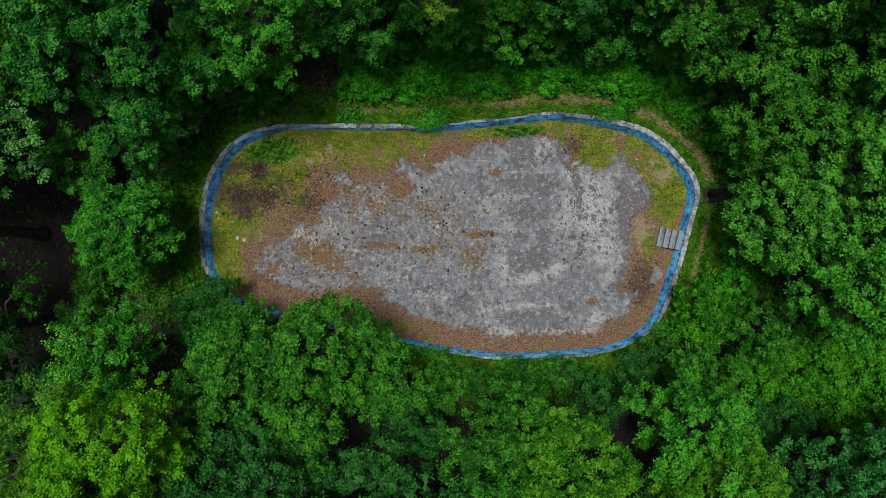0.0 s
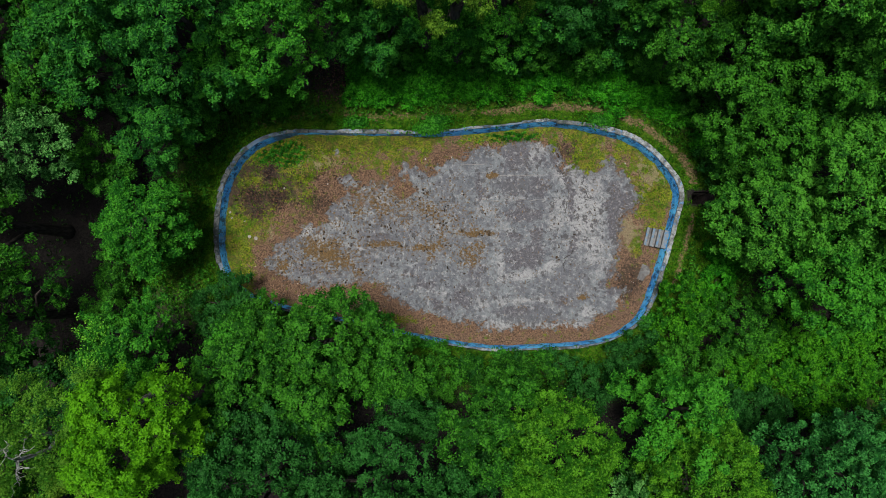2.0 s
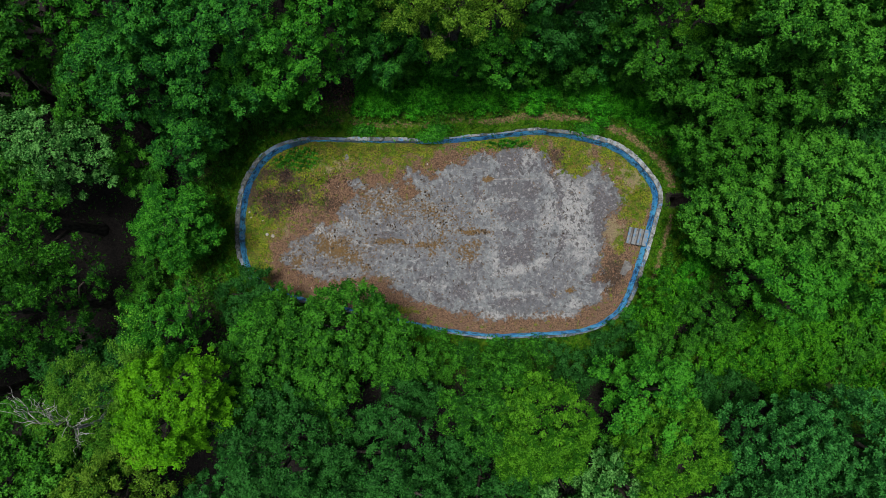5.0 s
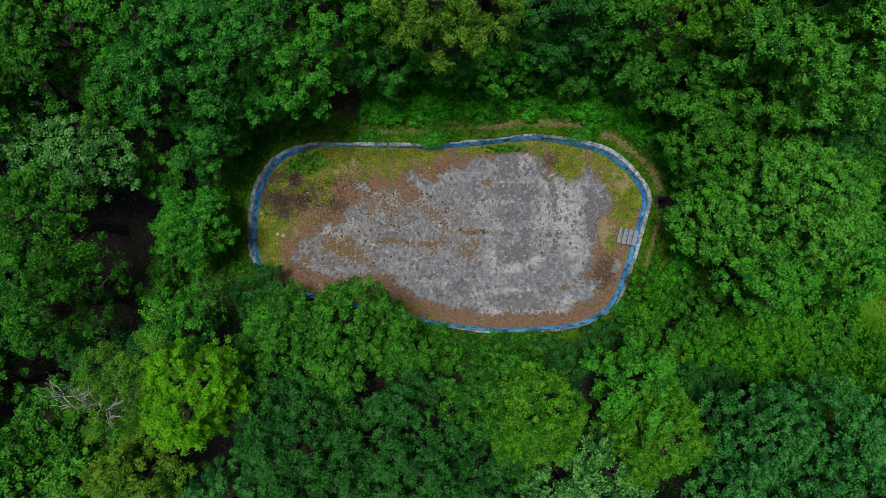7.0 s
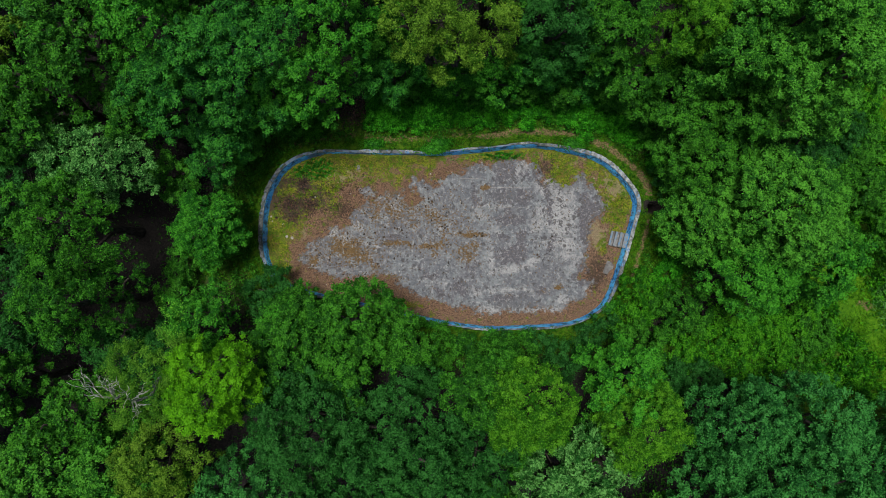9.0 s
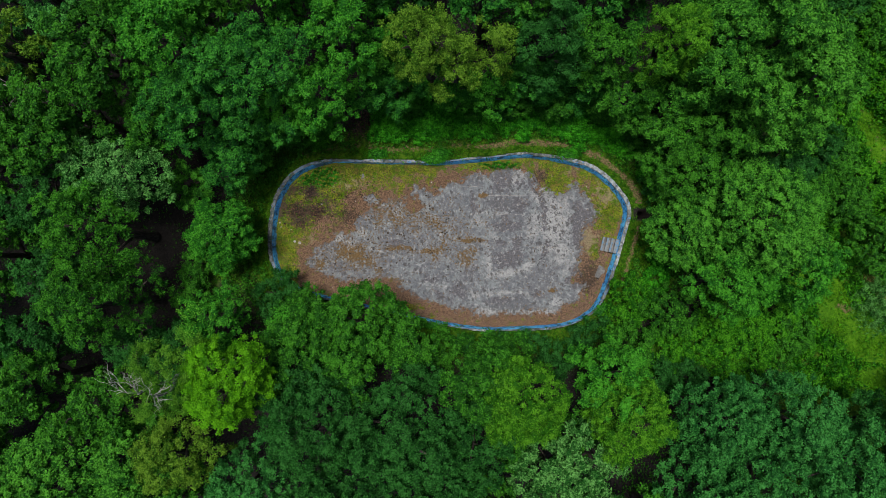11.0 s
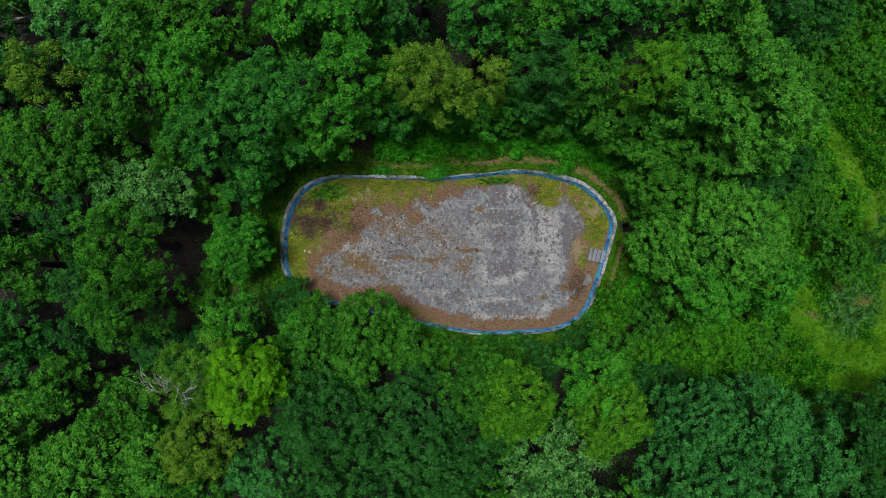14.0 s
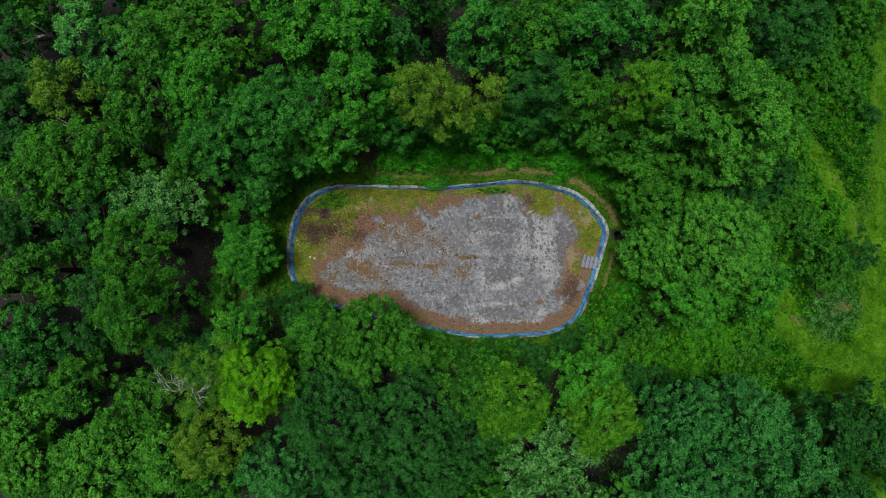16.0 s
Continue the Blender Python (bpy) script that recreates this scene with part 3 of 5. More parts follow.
    bleach = ovals(
        (6.75, 3.5, 1.7, 2.2, 0, 1.15), (6.7, 1.6, 1.6, 2.0, -8, 0.95), (5.7, 4.95, 0.9, 0.8, 0, 0.8), (4.45, 6.15, 0.7, 0.45, -30, 1.3), (4.1, 5.6, 0.4, 0.6, 0, 1.1), (5.2, 2.5, 0.6, 1.6, 0, 0.8), (7.6, 0.2, 1.2, 1.4, 0, 0.65),
        (3.6, -0.72, 1.6, 0.34, 4, 1.5), (4.95, -0.25, 1.0, 0.34, 22, 1.4), (2.3, -0.2, 0.34, 1.5, 0, 1.1), (2.4, 1.6, 0.9, 1.0, 0, 0.6), (5.4, -3.35, 2.8, 0.34, 0, 1.4), (2.2, -3.3, 1.3, 0.4, -8, 1.3), (6.9, -2.7, 1.2, 0.7, 20, 0.7), (1.3, -2.1, 0.7, 0.55, 0, 0.85),
        (3.2, -2.05, 1.6, 0.25, 3, 1.0), (4.6, -2.1, 0.8, 0.25, -15, 0.9), (1.5, 2.9, 0.8, 1.4, 0, 0.55), (-8.0, 1.75, 0.7, 0.45, 20, 1.0), (-5.3, 0.85, 0.8, 0.14, -25, 1.3), (-4.25, 0.38, 0.45, 0.13, -25, 1.5), (-7.0, 1.2, 1.6, 0.7, 0, 0.55), (-3.9, 3.5, 0.7, 0.7, 0, 0.7),
        (-6.6, 2.0, 0.8, 0.5, 0, 0.6), (-1.0, -1.6, 1.2, 0.6, -20, 0.5), (8.6, -2.0, 0.6, 0.5, 0, 0.9), (3.0, 3.42, 1.9, 0.12, 0, 0.9), (3.2, 4.62, 1.9, 0.12, 0, 0.9), (-1.6, 1.9, 1.5, 0.9, 0, 0.4))
    pitted = np.clip(ovals((6.6, 2.6, 2.6, 3.4, 0, 1.6), (-6.8, 0.4, 3.4, 1.6, -8, 1.2)), 0, 1)
    masks(me, pitted=pitted)
    tan = 1.1 * blob(x, y, 9.1, 1.6, 0.9, 1.4) + 0.8 * blob(x, y, 10.2, 4.6, 1.6, 1.4, -40) + 0.55 * blob(x, y, -9.9, 1.4, 0.9, 1.4, -20) + 0.6 * blob(x, y, -7.0, 5.3, 3.0, 0.9) + 0.5 * blob(x, y, 7.4, 6.0, 1.6, 0.8)
    masks(me, tan=tan, streak=streak)
    masks(me, bare=np.clip(0.5 + d, -1, 2), green=soft_green(x, y), burnt=burnt, moss=moss, stain=stain, bleach=bleach)
    me.materials.append(FLOOR_MAT)
    return tagged(new("floor", me), "cracked grey concrete pool floor edged with moss, grass and leaf litter", "floor", kind="structure")


pool_floor()


def thickness(x, y):
    """The wall's thickness at a place on the rim."""
    if x > 6.5 and y > 3:
        return 0.24
    if x > 6.5 and y > -2.5:
        return 0.21
    if x < -9.2 and y > -1:
        return 0.25
    if x < -9.2:
        return 0.16
    if y > 0:
        return 0.20 if x < -2 else 0.13
    return 0.12


def pool_wall():
    n = len(OUT)
    wall = thing("wall_pool", 0, 0, 0, "low curved concrete pool wall with flaking blue paint inside", "wall", kind="structure")
    rng = np.random.default_rng(4)
    bm = bmesh.new()
    worn = bm.verts.layers.float.new("worn")
    rows = []
    for i in range(n):
        o, w = OUT[i], INWARD[i]
        bump = 0.012 * math.sin(i * 0.9) + 0.01 * rng.normal()
        wear = 0.0
        x, y = o
        T = np.mean([thickness(*OUT[(i + q) % n]) for q in range(-6, 7)])
        if y > 6.3 and -9.6 < x < -2.0:
            wear = 0.45 + 0.45 * math.sin(i * 0.33)
        if x < -12.2 and 0.6 < y < 2.6:
            wear = 0.25
        ring = []
        for off, z in ((0.03, -0.3), (0.03, RIM_Z - 0.07), (T - 0.01, RIM_Z - 0.07), (T, RIM_Z - 0.10), (T + 0.06 + bump, 0.45), (T + 0.115 + bump, 0.2), (T + 0.19, -0.3)):
            v = bm.verts.new((*(o + w * off), z))
            v[worn] = 1.0 if len(ring) in (1, 2) else min(max(wear, 0), 1)
            ring.append(v)
        rows.append(ring)
    for i in range(n):
        a, b = rows[i], rows[(i + 1) % n]
        for k in range(6):
            f = bm.faces.new((a[k], a[k + 1], b[k + 1], b[k]))
            f.smooth = k > 2
    bmesh.ops.recalc_face_normals(bm, faces=bm.faces)
    part("wall_body", bm, BLUE, wall, "flaking blue painted concrete")
    return wall


WALL = pool_wall()


def coping():
    """Coping slabs laid end to end on the wall, each a bent slab with broken edges."""
    rng = np.random.default_rng(11)
    n = len(OUT)
    i = 0
    while i < n:
        east = OUT[i % n][0] > 5
        long = int(rng.integers(7, 15) if east else rng.integers(3, 10))
        long = min(long, n - i)
        if long < 3:
            break
        x, y = OUT[(i + long // 2) % n]
        pale = (y > 6.4 and x > -5.6 and rng.random() < 0.55) or (x > 7 and y > -1.5) or (y < -3.4 and rng.random() < 0.75)
        width = np.mean([thickness(*OUT[(i + long // 2 + q) % n]) for q in range(-6, 7)]) - 0.005
        missing = rng.random() < (0.42 if y > 5.6 and -11 < x < -6 else 0.15 if y > 6 and x < -1.7 else 0.5 if y > 6.4 and x < 4 else 0.55 if y < -3.3 else 0.08)
        if not missing:
            bm = bmesh.new()
            rows = []
            lift, shift = rng.uniform(-0.012, 0.012), rng.uniform(-0.03, 0.02)
            for k in range(long + 1):
                j = (i + k) % n
                o, w, t = OUT[j], INWARD[j], TANGENT[j]
                gap = rng.uniform(0.004, 0.02) if k == 0 else -rng.uniform(0.004, 0.02) if k == long else 0.0
                chip = rng.uniform(0, 1, 3) ** 3 * min(0.04 if east else 0.09, 0.45 * width)
                z = RIM_Z + lift + rng.uniform(-0.006, 0.006)
                base = o + t * gap + w * shift
                prof = ((-0.02 + chip[0], RIM_Z - 0.068), (-0.02 + chip[0], z - 0.015), (0.005 + chip[0], z), (width - chip[1], z), (width + 0.02 - chip[1], z - 0.018), (width + 0.02 - chip[1], RIM_Z - 0.068))
                rows.append([bm.verts.new((*(base + w * a), h)) for a, h in prof])
            for a, b in zip(rows, rows[1:]):
                for k in range(6):
                    bm.faces.new((a[k], a[(k + 1) % 6], b[(k + 1) % 6], b[k]))
            bm.faces.new(rows[0])
            bm.faces.new(rows[-1][::-1])
            bmesh.ops.recalc_face_normals(bm, faces=bm.faces)
            part("coping_stone", bm, COPING_PALE if pale else COPING_GREY, WALL)
        i += long


# ---- ground ----
def off_line(x, y, line):
    """Distance to an open line of points."""
    best = np.full(np.shape(x), 1e9)
    for (ax, ay), (bx, by) in zip(line, line[1:]):
        ex, ey = bx - ax, by - ay
        t = np.clip(((x - ax) * ex + (y - ay) * ey) / (ex * ex + ey * ey), 0, 1)
        best = np.minimum(best, np.hypot(x - ax - t * ex, y - ay - t * ey))
    return best


TRACK = ((24.6, 13.8), (25.6, 12.2), (27.3, 10.0), (28.8, 7.3), (29.9, 4.9), (30.9, 2.0))
RIDE = ((23.4, -0.2), (24.3, -1.2), (25.3, -3.2), (27.3, -5.2), (29.6, -6.0), (33, -5.6))


def meadow_at(x, y):
    wobble = 0.5 * waves(x, y, 3.5, 30)
    m = np.clip((x - 30.3 - 1.3 * np.clip((y - 4) / 5, 0, 1) - wobble) / 1.0, 0, 1)
    m = np.maximum(m, np.clip((1.7 + 0.5 * wobble - off_line(x, y, RIDE)) / 0.6, 0, 1))
    m = np.maximum(m, np.clip((1.15 + 0.4 * wobble - off_line(x, y, TRACK)) / 0.6, 0, 1))
    m = np.maximum(m, np.clip(1.5 * blob(x, y, 28.5, -7.6, 3.6, 1.6, -4), 0, 1))
    m = np.maximum(m, 0.8 * np.clip(1.8 * blob(x, y, 17.0, -5.6, 6.5, 2.0, 4), 0, 1))
    # open grassland beyond the wood
    return np.maximum(m, np.clip((np.maximum(np.maximum(-x - 36.5, y - 25), -y - 20.5) + wobble) / 2, 0, 1))


def ruts_at(x, y):
    """Wheel ruts: a pair along the meadow's edge and a pair down the track."""
    cut = 0
    for wheel in (-0.55, 0.55):
        cut = np.maximum(cut, 0.55 * np.clip(1.2 - np.abs(x - 31.7 - wheel - 0.2 * waves(y, y, 9, 3)) / 0.28, 0, 1))
    return np.maximum(cut, 0.7 * np.clip(1.2 - np.abs(off_line(x, y, TRACK) - 0.42) / 0.26, 0, 1))


def ground_z(x, y):
    far = np.hypot(x, y)
    z = GROUND_Z - 0.02 + 0.03 * waves(x, y, 2.5, 21)
    z = z + np.clip((far - 13) / 12, 0, 1) * 0.22 * waves(x, y, 9, 22)
    z = z - np.clip((x - 12) / 16, 0, 1) * 0.5
    return z


def path_at(x, y):
    """The footpath trodden round the pool, 0 to 1."""
    out = -inside(OUT[::4], x, y)
    p = np.clip(1.25 - np.abs(out - 0.80 - 0.12 * waves(x, y, 5, 31)) / 0.34, 0, 1) * ((y > 4.0) & (x > -10.5)) * np.where(x > 1.5, 1.0, 0.7)
    return np.maximum(p, 0.9 * np.clip(1.2 - np.abs(out - 0.75) / 0.25, 0, 1) * ((x > 10) & (y < 2.4) & (y > -1.4)))


def ground():
    near_x = np.arange(-14.4, 14.4, 0.18)
    near_y = np.arange(-6.6, 10.6, 0.18)
    wide_x = np.concatenate([[-900, -500, -250, -120, -80, -60], np.arange(-46, -14.4, 0.5), near_x, np.arange(14.6, 46, 0.5), [60, 80, 120, 250, 500, 900]])
    wide_y = np.concatenate([[-900, -500, -250, -120, -80, -50], np.arange(-36, -6.7, 0.5), near_y, np.arange(10.8, 36, 0.5), [50, 80, 120, 250, 500, 900]])
    X, Y = np.meshgrid(wide_x, wide_y)
    rim = inside(OUT[::3], X, Y)
    Z = np.where(rim > 0.08, -0.35, ground_z(X, Y))
    Z = np.where((np.abs(X - 12.8) < 0.46) & (np.abs(Y - 3.3) < 0.27), -2.4, Z)
    me, co = sheet("ground", wide_x, wide_y, Z)
    x, y = co[:, 0], co[:, 1]
    rim = inside(OUT[::3], x, y)
    out = -rim
    path = path_at(x, y)
    path = np.maximum(path, 1.6 * np.maximum(blob(x, y, 24.6, -2.0, 0.9, 0.4), blob(x, y, 26.0, -3.0, 0.8, 0.5, -40)))
    path = np.maximum(path, ruts_at(x, y))
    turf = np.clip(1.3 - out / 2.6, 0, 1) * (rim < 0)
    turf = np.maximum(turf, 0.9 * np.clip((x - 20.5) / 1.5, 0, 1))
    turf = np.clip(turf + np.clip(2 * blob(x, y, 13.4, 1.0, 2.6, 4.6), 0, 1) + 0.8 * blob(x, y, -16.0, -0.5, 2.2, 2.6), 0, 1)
    turf = np.where(np.maximum(np.abs(x - 12.8) / 0.78, np.abs(y - 3.3) / 0.52) < 1, 0, turf)
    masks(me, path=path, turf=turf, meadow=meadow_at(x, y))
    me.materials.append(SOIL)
    return tagged(new("ground", me), "woodland floor of dark soil and grass with a worn footpath", "ground", kind="structure")


ground()


# ---- trees ----
def crown(rng, r, h, low, leaf, spray, density, droop=0.0, sparse=0.0, coarse=1.0, full=False):
    """Leaves of one crown: lobes on an uneven egg, sprays on the lobes, leaves on the sprays. Base at the origin."""
    zc, hz = h * (0.5 + 0.5 * low), h * (0.5 - 0.5 * low)
    m = int(7 + 4.6 * r)
    k = np.arange(m) + 0.5
    up = 1 - 1.28 * k / m
    a = k * 2.39996 + rng.uniform(0, math.tau)
    flat = np.sqrt(np.clip(1 - up ** 2, 0, 1))
    d = np.stack([flat * np.cos(a), flat * np.sin(a), up], 1) + rng.normal(0, 0.13, (m, 3))
    lobe = d * np.array([r, r, hz]) * (rng.uniform(0.58, 0.70, (m, 1)) if full else rng.uniform(0.52, 0.82, (m, 1))) + (0, 0, zc)
    lobe[:, 2] += rng.normal(0, 0.06 if full else 0.13, m) * hz
    size = r * (rng.uniform(0.36, 0.46, m) if full else rng.uniform(0.24, 0.44, m)) * (1 - sparse * 0.4)
    lobe, size, d = np.vstack([lobe, [(0.05 * r, 0, zc + 0.40 * hz)]]), np.r_[size, (0.66 if full else 0.52) * r], np.vstack([d, [(0, 0, 1)]])
    m += 1
    tall = np.minimum(size, hz * 0.55)
    at, way, tone = [], [], []
    for i in range(m):
        n = int(2 * math.pi * size[i] ** 2 / (spray * spray * (1.75 if full else 2.6))) + 3
        q = unit(rng.normal(size=(n, 3)) + (0, 0, 0.75) + 0.5 * d[i])
        c = lobe[i] + q * np.stack([size[i] * np.ones(n), size[i] * np.ones(n), tall[i] * np.ones(n)], 1) * rng.uniform(0.62, 1.22, (n, 1))
        keep = np.ones(n, bool)
        for j in range(m):
            if j != i:
                keep &= np.linalg.norm((c - lobe[j]) / (size[j], size[j], tall[j]), axis=1) > 0.82
        keep &= rng.random(n) > np.where(c[:, 2] < zc - 0.30 * hz, 0.82, sparse)
        c, q = c[keep], q[keep]
        at.append(c)
        way.append(q)
        tone.append(np.clip(rng.normal(0.5, 0.30, len(c)), 0, 1))
    at, way, tone = np.concatenate(at), np.concatenate(way), np.concatenate(tone)
    s = len(at)
    rep = np.repeat(np.arange(s), int(density * 1.32 / coarse))
    q = unit(rng.normal(size=(len(rep), 3)) + (0, 0, 0.7))
    radius = spray * rng.uniform(0.6, 1.25, s)[rep][:, None]
    pos = at[rep] + q * radius * rng.uniform(0.25, 1.0, (len(rep), 1)) * (1, 1, 0.6) + way[rep] * 0.05
    pos[:, 2] -= droop * rng.uniform(0, 1, len(rep)) ** 2
    face = unit(0.55 * q + (0, 0, 0.62) + 0.3 * way[rep] + 0.42 * rng.normal(size=(len(rep), 3)))
    along = None
    if droop:
        along = way[rep] * (1, 1, 0.2) + (0, 0, -0.5)
    return leaf_facets(rng, pos, face, np.full(len(rep), leaf * 0.66 * coarse ** 0.5), along=along), np.clip(tone[rep] + rng.normal(0, 0.08, len(rep)), 0, 1), lobe, size


STYLE = {
    # leaf material, leaf length, spray radius, leaves a spray, low edge of the crown, droop, sparseness, label
    "lime": ("lime", 0.12, 0.26, 62, 0.30, 0.0, 0.00, "bright lime-green broadleaf tree with a dense rounded crown"),
    "spring": ("spring", 0.12, 0.27, 62, 0.25, 0.0, 0.00, "yellow-green broadleaf tree with a dense rounded crown"),
    "maple": ("mid", 0.175, 0.31, 56, 0.12, 0.0, 0.05, "mid-green broadleaf tree with a lobed leafy crown"),
    "fresh": ("fresh", 0.175, 0.31, 56, 0.12, 0.0, 0.03, "fresh green broadleaf tree with large leaf sprays"),
    "hazel": ("fresh", 0.16, 0.29, 60, 0.12, 0.0, 0.0, "fresh green rounded tree beside the pool wall"),
    "flower": ("fresh", 0.16, 0.30, 56, 0.12, 0.0, 0.03, "fresh green tree with pale yellow blossom on its sprays"),
    "ash": ("ash", 0.17, 0.30, 56, 0.12, 0.0, 0.04, "ash tree with pale green feathered leaf sprays"),
    "silver": ("silver", 0.165, 0.30, 54, 0.12, 0.0, 0.04, "silvery green broadleaf tree above its darker neighbours"),
    "oak": ("dark", 0.155, 0.30, 60, 0.12, 0.0, 0.08, "dark green oak with a broad dense crown"),
    "hornbeam": ("deep", 0.13, 0.30, 60, 0.12, 0.0, 0.08, "deep green broadleaf tree with fine leaves and loose clumps"),
    "cool": ("blue", 0.17, 0.30, 54, 0.12, 0.0, 0.04, "cool green broadleaf tree with a clumped crown"),
    "willow": ("grey", 0.165, 0.30, 54, 0.12, 0.0, 0.04, "greyish-green broadleaf tree with a wide domed crown"),
    "pale": ("pale", 0.165, 0.31, 48, 0.25, 0.0, 0.14, "pale greyish-green tree with loose leaf sprays"),
    "olive": ("olive", 0.135, 0.32, 64, 0.25, 0.25, 0.12, "yellowish olive tree with drooping fine twigs"),
    "feather": ("pale", 0.22, 0.32, 50, 0.20, 0.30, 0.16, "light green feathery tree with long drooping sprays"),
    "bush": ("mid", 0.15, 0.28, 44, 0.0, 0.0, 0.05, "mid-green leafy bush at the edge of the wood"),
    "bramble": ("bramble", 0.15, 0.26, 40, 0.0, 0.0, 0.05, "bright green bramble and nettle thicket"),
    "nettle": ("nettle", 0.15, 0.26, 44, 0.0, 0.0, 0.05, "bright green nettle clump beyond the footpath"),
    "scrub": ("dark", 0.13, 0.26, 44, 0.0, 0.0, 0.10, "dark green scrub bush in rough grass"),
}
count = 0


def tree(style, x, y, r, h):
    global count
    count += 1
    rng = np.random.default_rng(1000 + count)
    mat, leaf, spray, density, low, droop, sparse, label = STYLE[style]
    low_plant = style in ("bush", "bramble", "scrub", "nettle")
    base = float(ground_z(np.array(x), np.array(y))) - 0.06
    ob = thing("bush" if low_plant else "tree", x, y, base, label, "bush" if low_plant else "tree", "bushes at the edge of the wood" if low_plant else "trees round the pool")
    h -= base
    leaves, tone, lobe, size = crown(rng, r, h, low, leaf, spray, density, droop, sparse, 1.75 if abs(x) > 26 or abs(y) > 14.6 else 1.45 if abs(x) > 19 or abs(y) > 14 else 1.0, style in ("lime", "spring", "ash", "hazel"))
    part("foliage" if low_plant else "crown", facets("leaves", leaves, tone), LEAF[mat], ob)
    if style == "flower":
        up = leaves.mean(1)
        rank = up[:, 2] - 0.9 * up[:, 0] + rng.normal(0, 1.0, len(up))
        seat = up[np.argsort(-rank)[:1600:16]]
        at = np.repeat(seat, 9, 0) + rng.normal(0, 0.08, (len(seat) * 9, 3)) + (0, 0, 0.10)
        part("blossom", facets("blossom", leaf_facets(rng, at, unit(rng.normal(0, 0.4, at.shape) + (0, 0, 1)), np.full(len(at), 0.07)), rng.uniform(0, 1, len(at))), LEAF["bud"], ob, "pale yellow blossom")
    if low_plant:
        for k in range(3):
            e = lobe[k % len(lobe)] * 0.8
            part("stem", tube([(0.06 * k, 0.05 * k, 0), (e[0] * 0.4, e[1] * 0.4, e[2] * 0.5), tuple(e)], (0.03, 0.022, 0.01), 5), BARK, ob)
        return ob
    thick = 0.045 * h ** 0.75
    lean = rng.normal(0, 0.03 * h, 2)
    top = h * 0.78
    path = [(lean[0] * s * s + 0.08 * math.sin(3 * s + count), lean[1] * s * s, top * s) for s in (0, 0.04, 0.2, 0.4, 0.6, 0.8, 1.0)]
    part("trunk", tube(path, [thick * f for f in (1.5, 1.15, 0.95, 0.8, 0.62, 0.42, 0.2)], 9), BARK, ob)
    for k in np.argsort(-size)[:6]:
        e = lobe[k]
        z0 = min(max(e[2] - 0.30 * h, 0.22 * h), top * 0.85)
        s = z0 / top
        a = np.array([lean[0] * s * s, lean[1] * s * s, z0])
        b = e + np.array([0, 0, 0.15 * size[k]])
        mid1 = a + (b - a) * 0.35 + rng.normal(0, 0.12, 3) + (0, 0, 0.05 * h)
        mid2 = a + (b - a) * 0.70 + rng.normal(0, 0.12, 3) + (0, 0, 0.04 * h)
        part("limb", tube([tuple(a), tuple(mid1), tuple(mid2), tuple(b)], [thick * f for f in (0.45, 0.34, 0.24, 0.10)], 6), BARK, ob)
    return ob


def bough(rng, a, b, rise, thick, steps=7):
    """A bent, tapering branch from a to b: its line and its radii."""
    a, b = np.array(a, float), np.array(b, float)
    f = np.linspace(0, 1, steps)[:, None]
    line = a + (b - a) * f + np.array([0, 0, rise]) * np.sin(math.pi * f)
    line[1:-1] += rng.normal(0, 0.05 * np.linalg.norm(b - a) ** 0.5, (steps - 2, 3))
    return [tuple(q) for q in line], [thick * (1 - 0.8 * g) for g in f[:, 0]]


def birch(x, y, h):
    """A two-stemmed birch: white limbs that fan out of its forks, forked again, over fine drooping leaves."""
    rng = np.random.default_rng(77)
    base = float(ground_z(np.array(x), np.array(y))) - 0.06
    ob = thing("tree", x, y, base, "thin birch with white forked limbs above sparse olive leaves", "tree", "trees round the pool")
    leaves, tone, lobe, size = crown(rng, 1.95, h - 1.5 - base, 0.62, 0.10, 0.30, 64, 0.35, 0.10)
    part("crown", facets("leaves", leaves + (0.30, 0.30, 0), tone), LEAF["birch"], ob)
    forks = (((-0.65, -0.35, h - 3.2), ((-1.35, 0.95), (-1.3, 0.5), (-0.35, 0.75), (0.15, 0.9), (0.3, 0.65))), ((0.3, -0.45, h - 3.0), ((1.65, 0.35), (1.5, -0.3), (0.85, -0.9), (0.65, 0.5))))
    for fork, tips in forks:
        line, radii = bough(rng, (0, 0, 0), fork, 0, 0.13, 9)
        part("stem", tube(line, [0.055 + r * 0.6 for r in radii], 8), BARK_WHITE, ob)
        for tx, ty in tips:
            line, radii = bough(rng, fork, (tx, ty, h - rng.uniform(1.2, 1.8) - base), 0.30, 0.036)
            limb = part("limb", tube(line, radii, 6), BARK_WHITE, ob)
            out = np.array(line[-1]) - np.array(line[0])
            for k, f in ((2, 0.42), (3, 0.5), (4, 0.42), (4, 0.36), (5, 0.3)):
                way = out * f + rng.normal(0, 0.24, 3) + (0, 0, 0.1)
                twig, thin = bough(rng, line[k], np.array(line[k]) + way, 0.08, radii[k] * 0.72, 5)
                part("twig", tube(twig, thin, 5), BARK_WHITE, limb)
    return ob


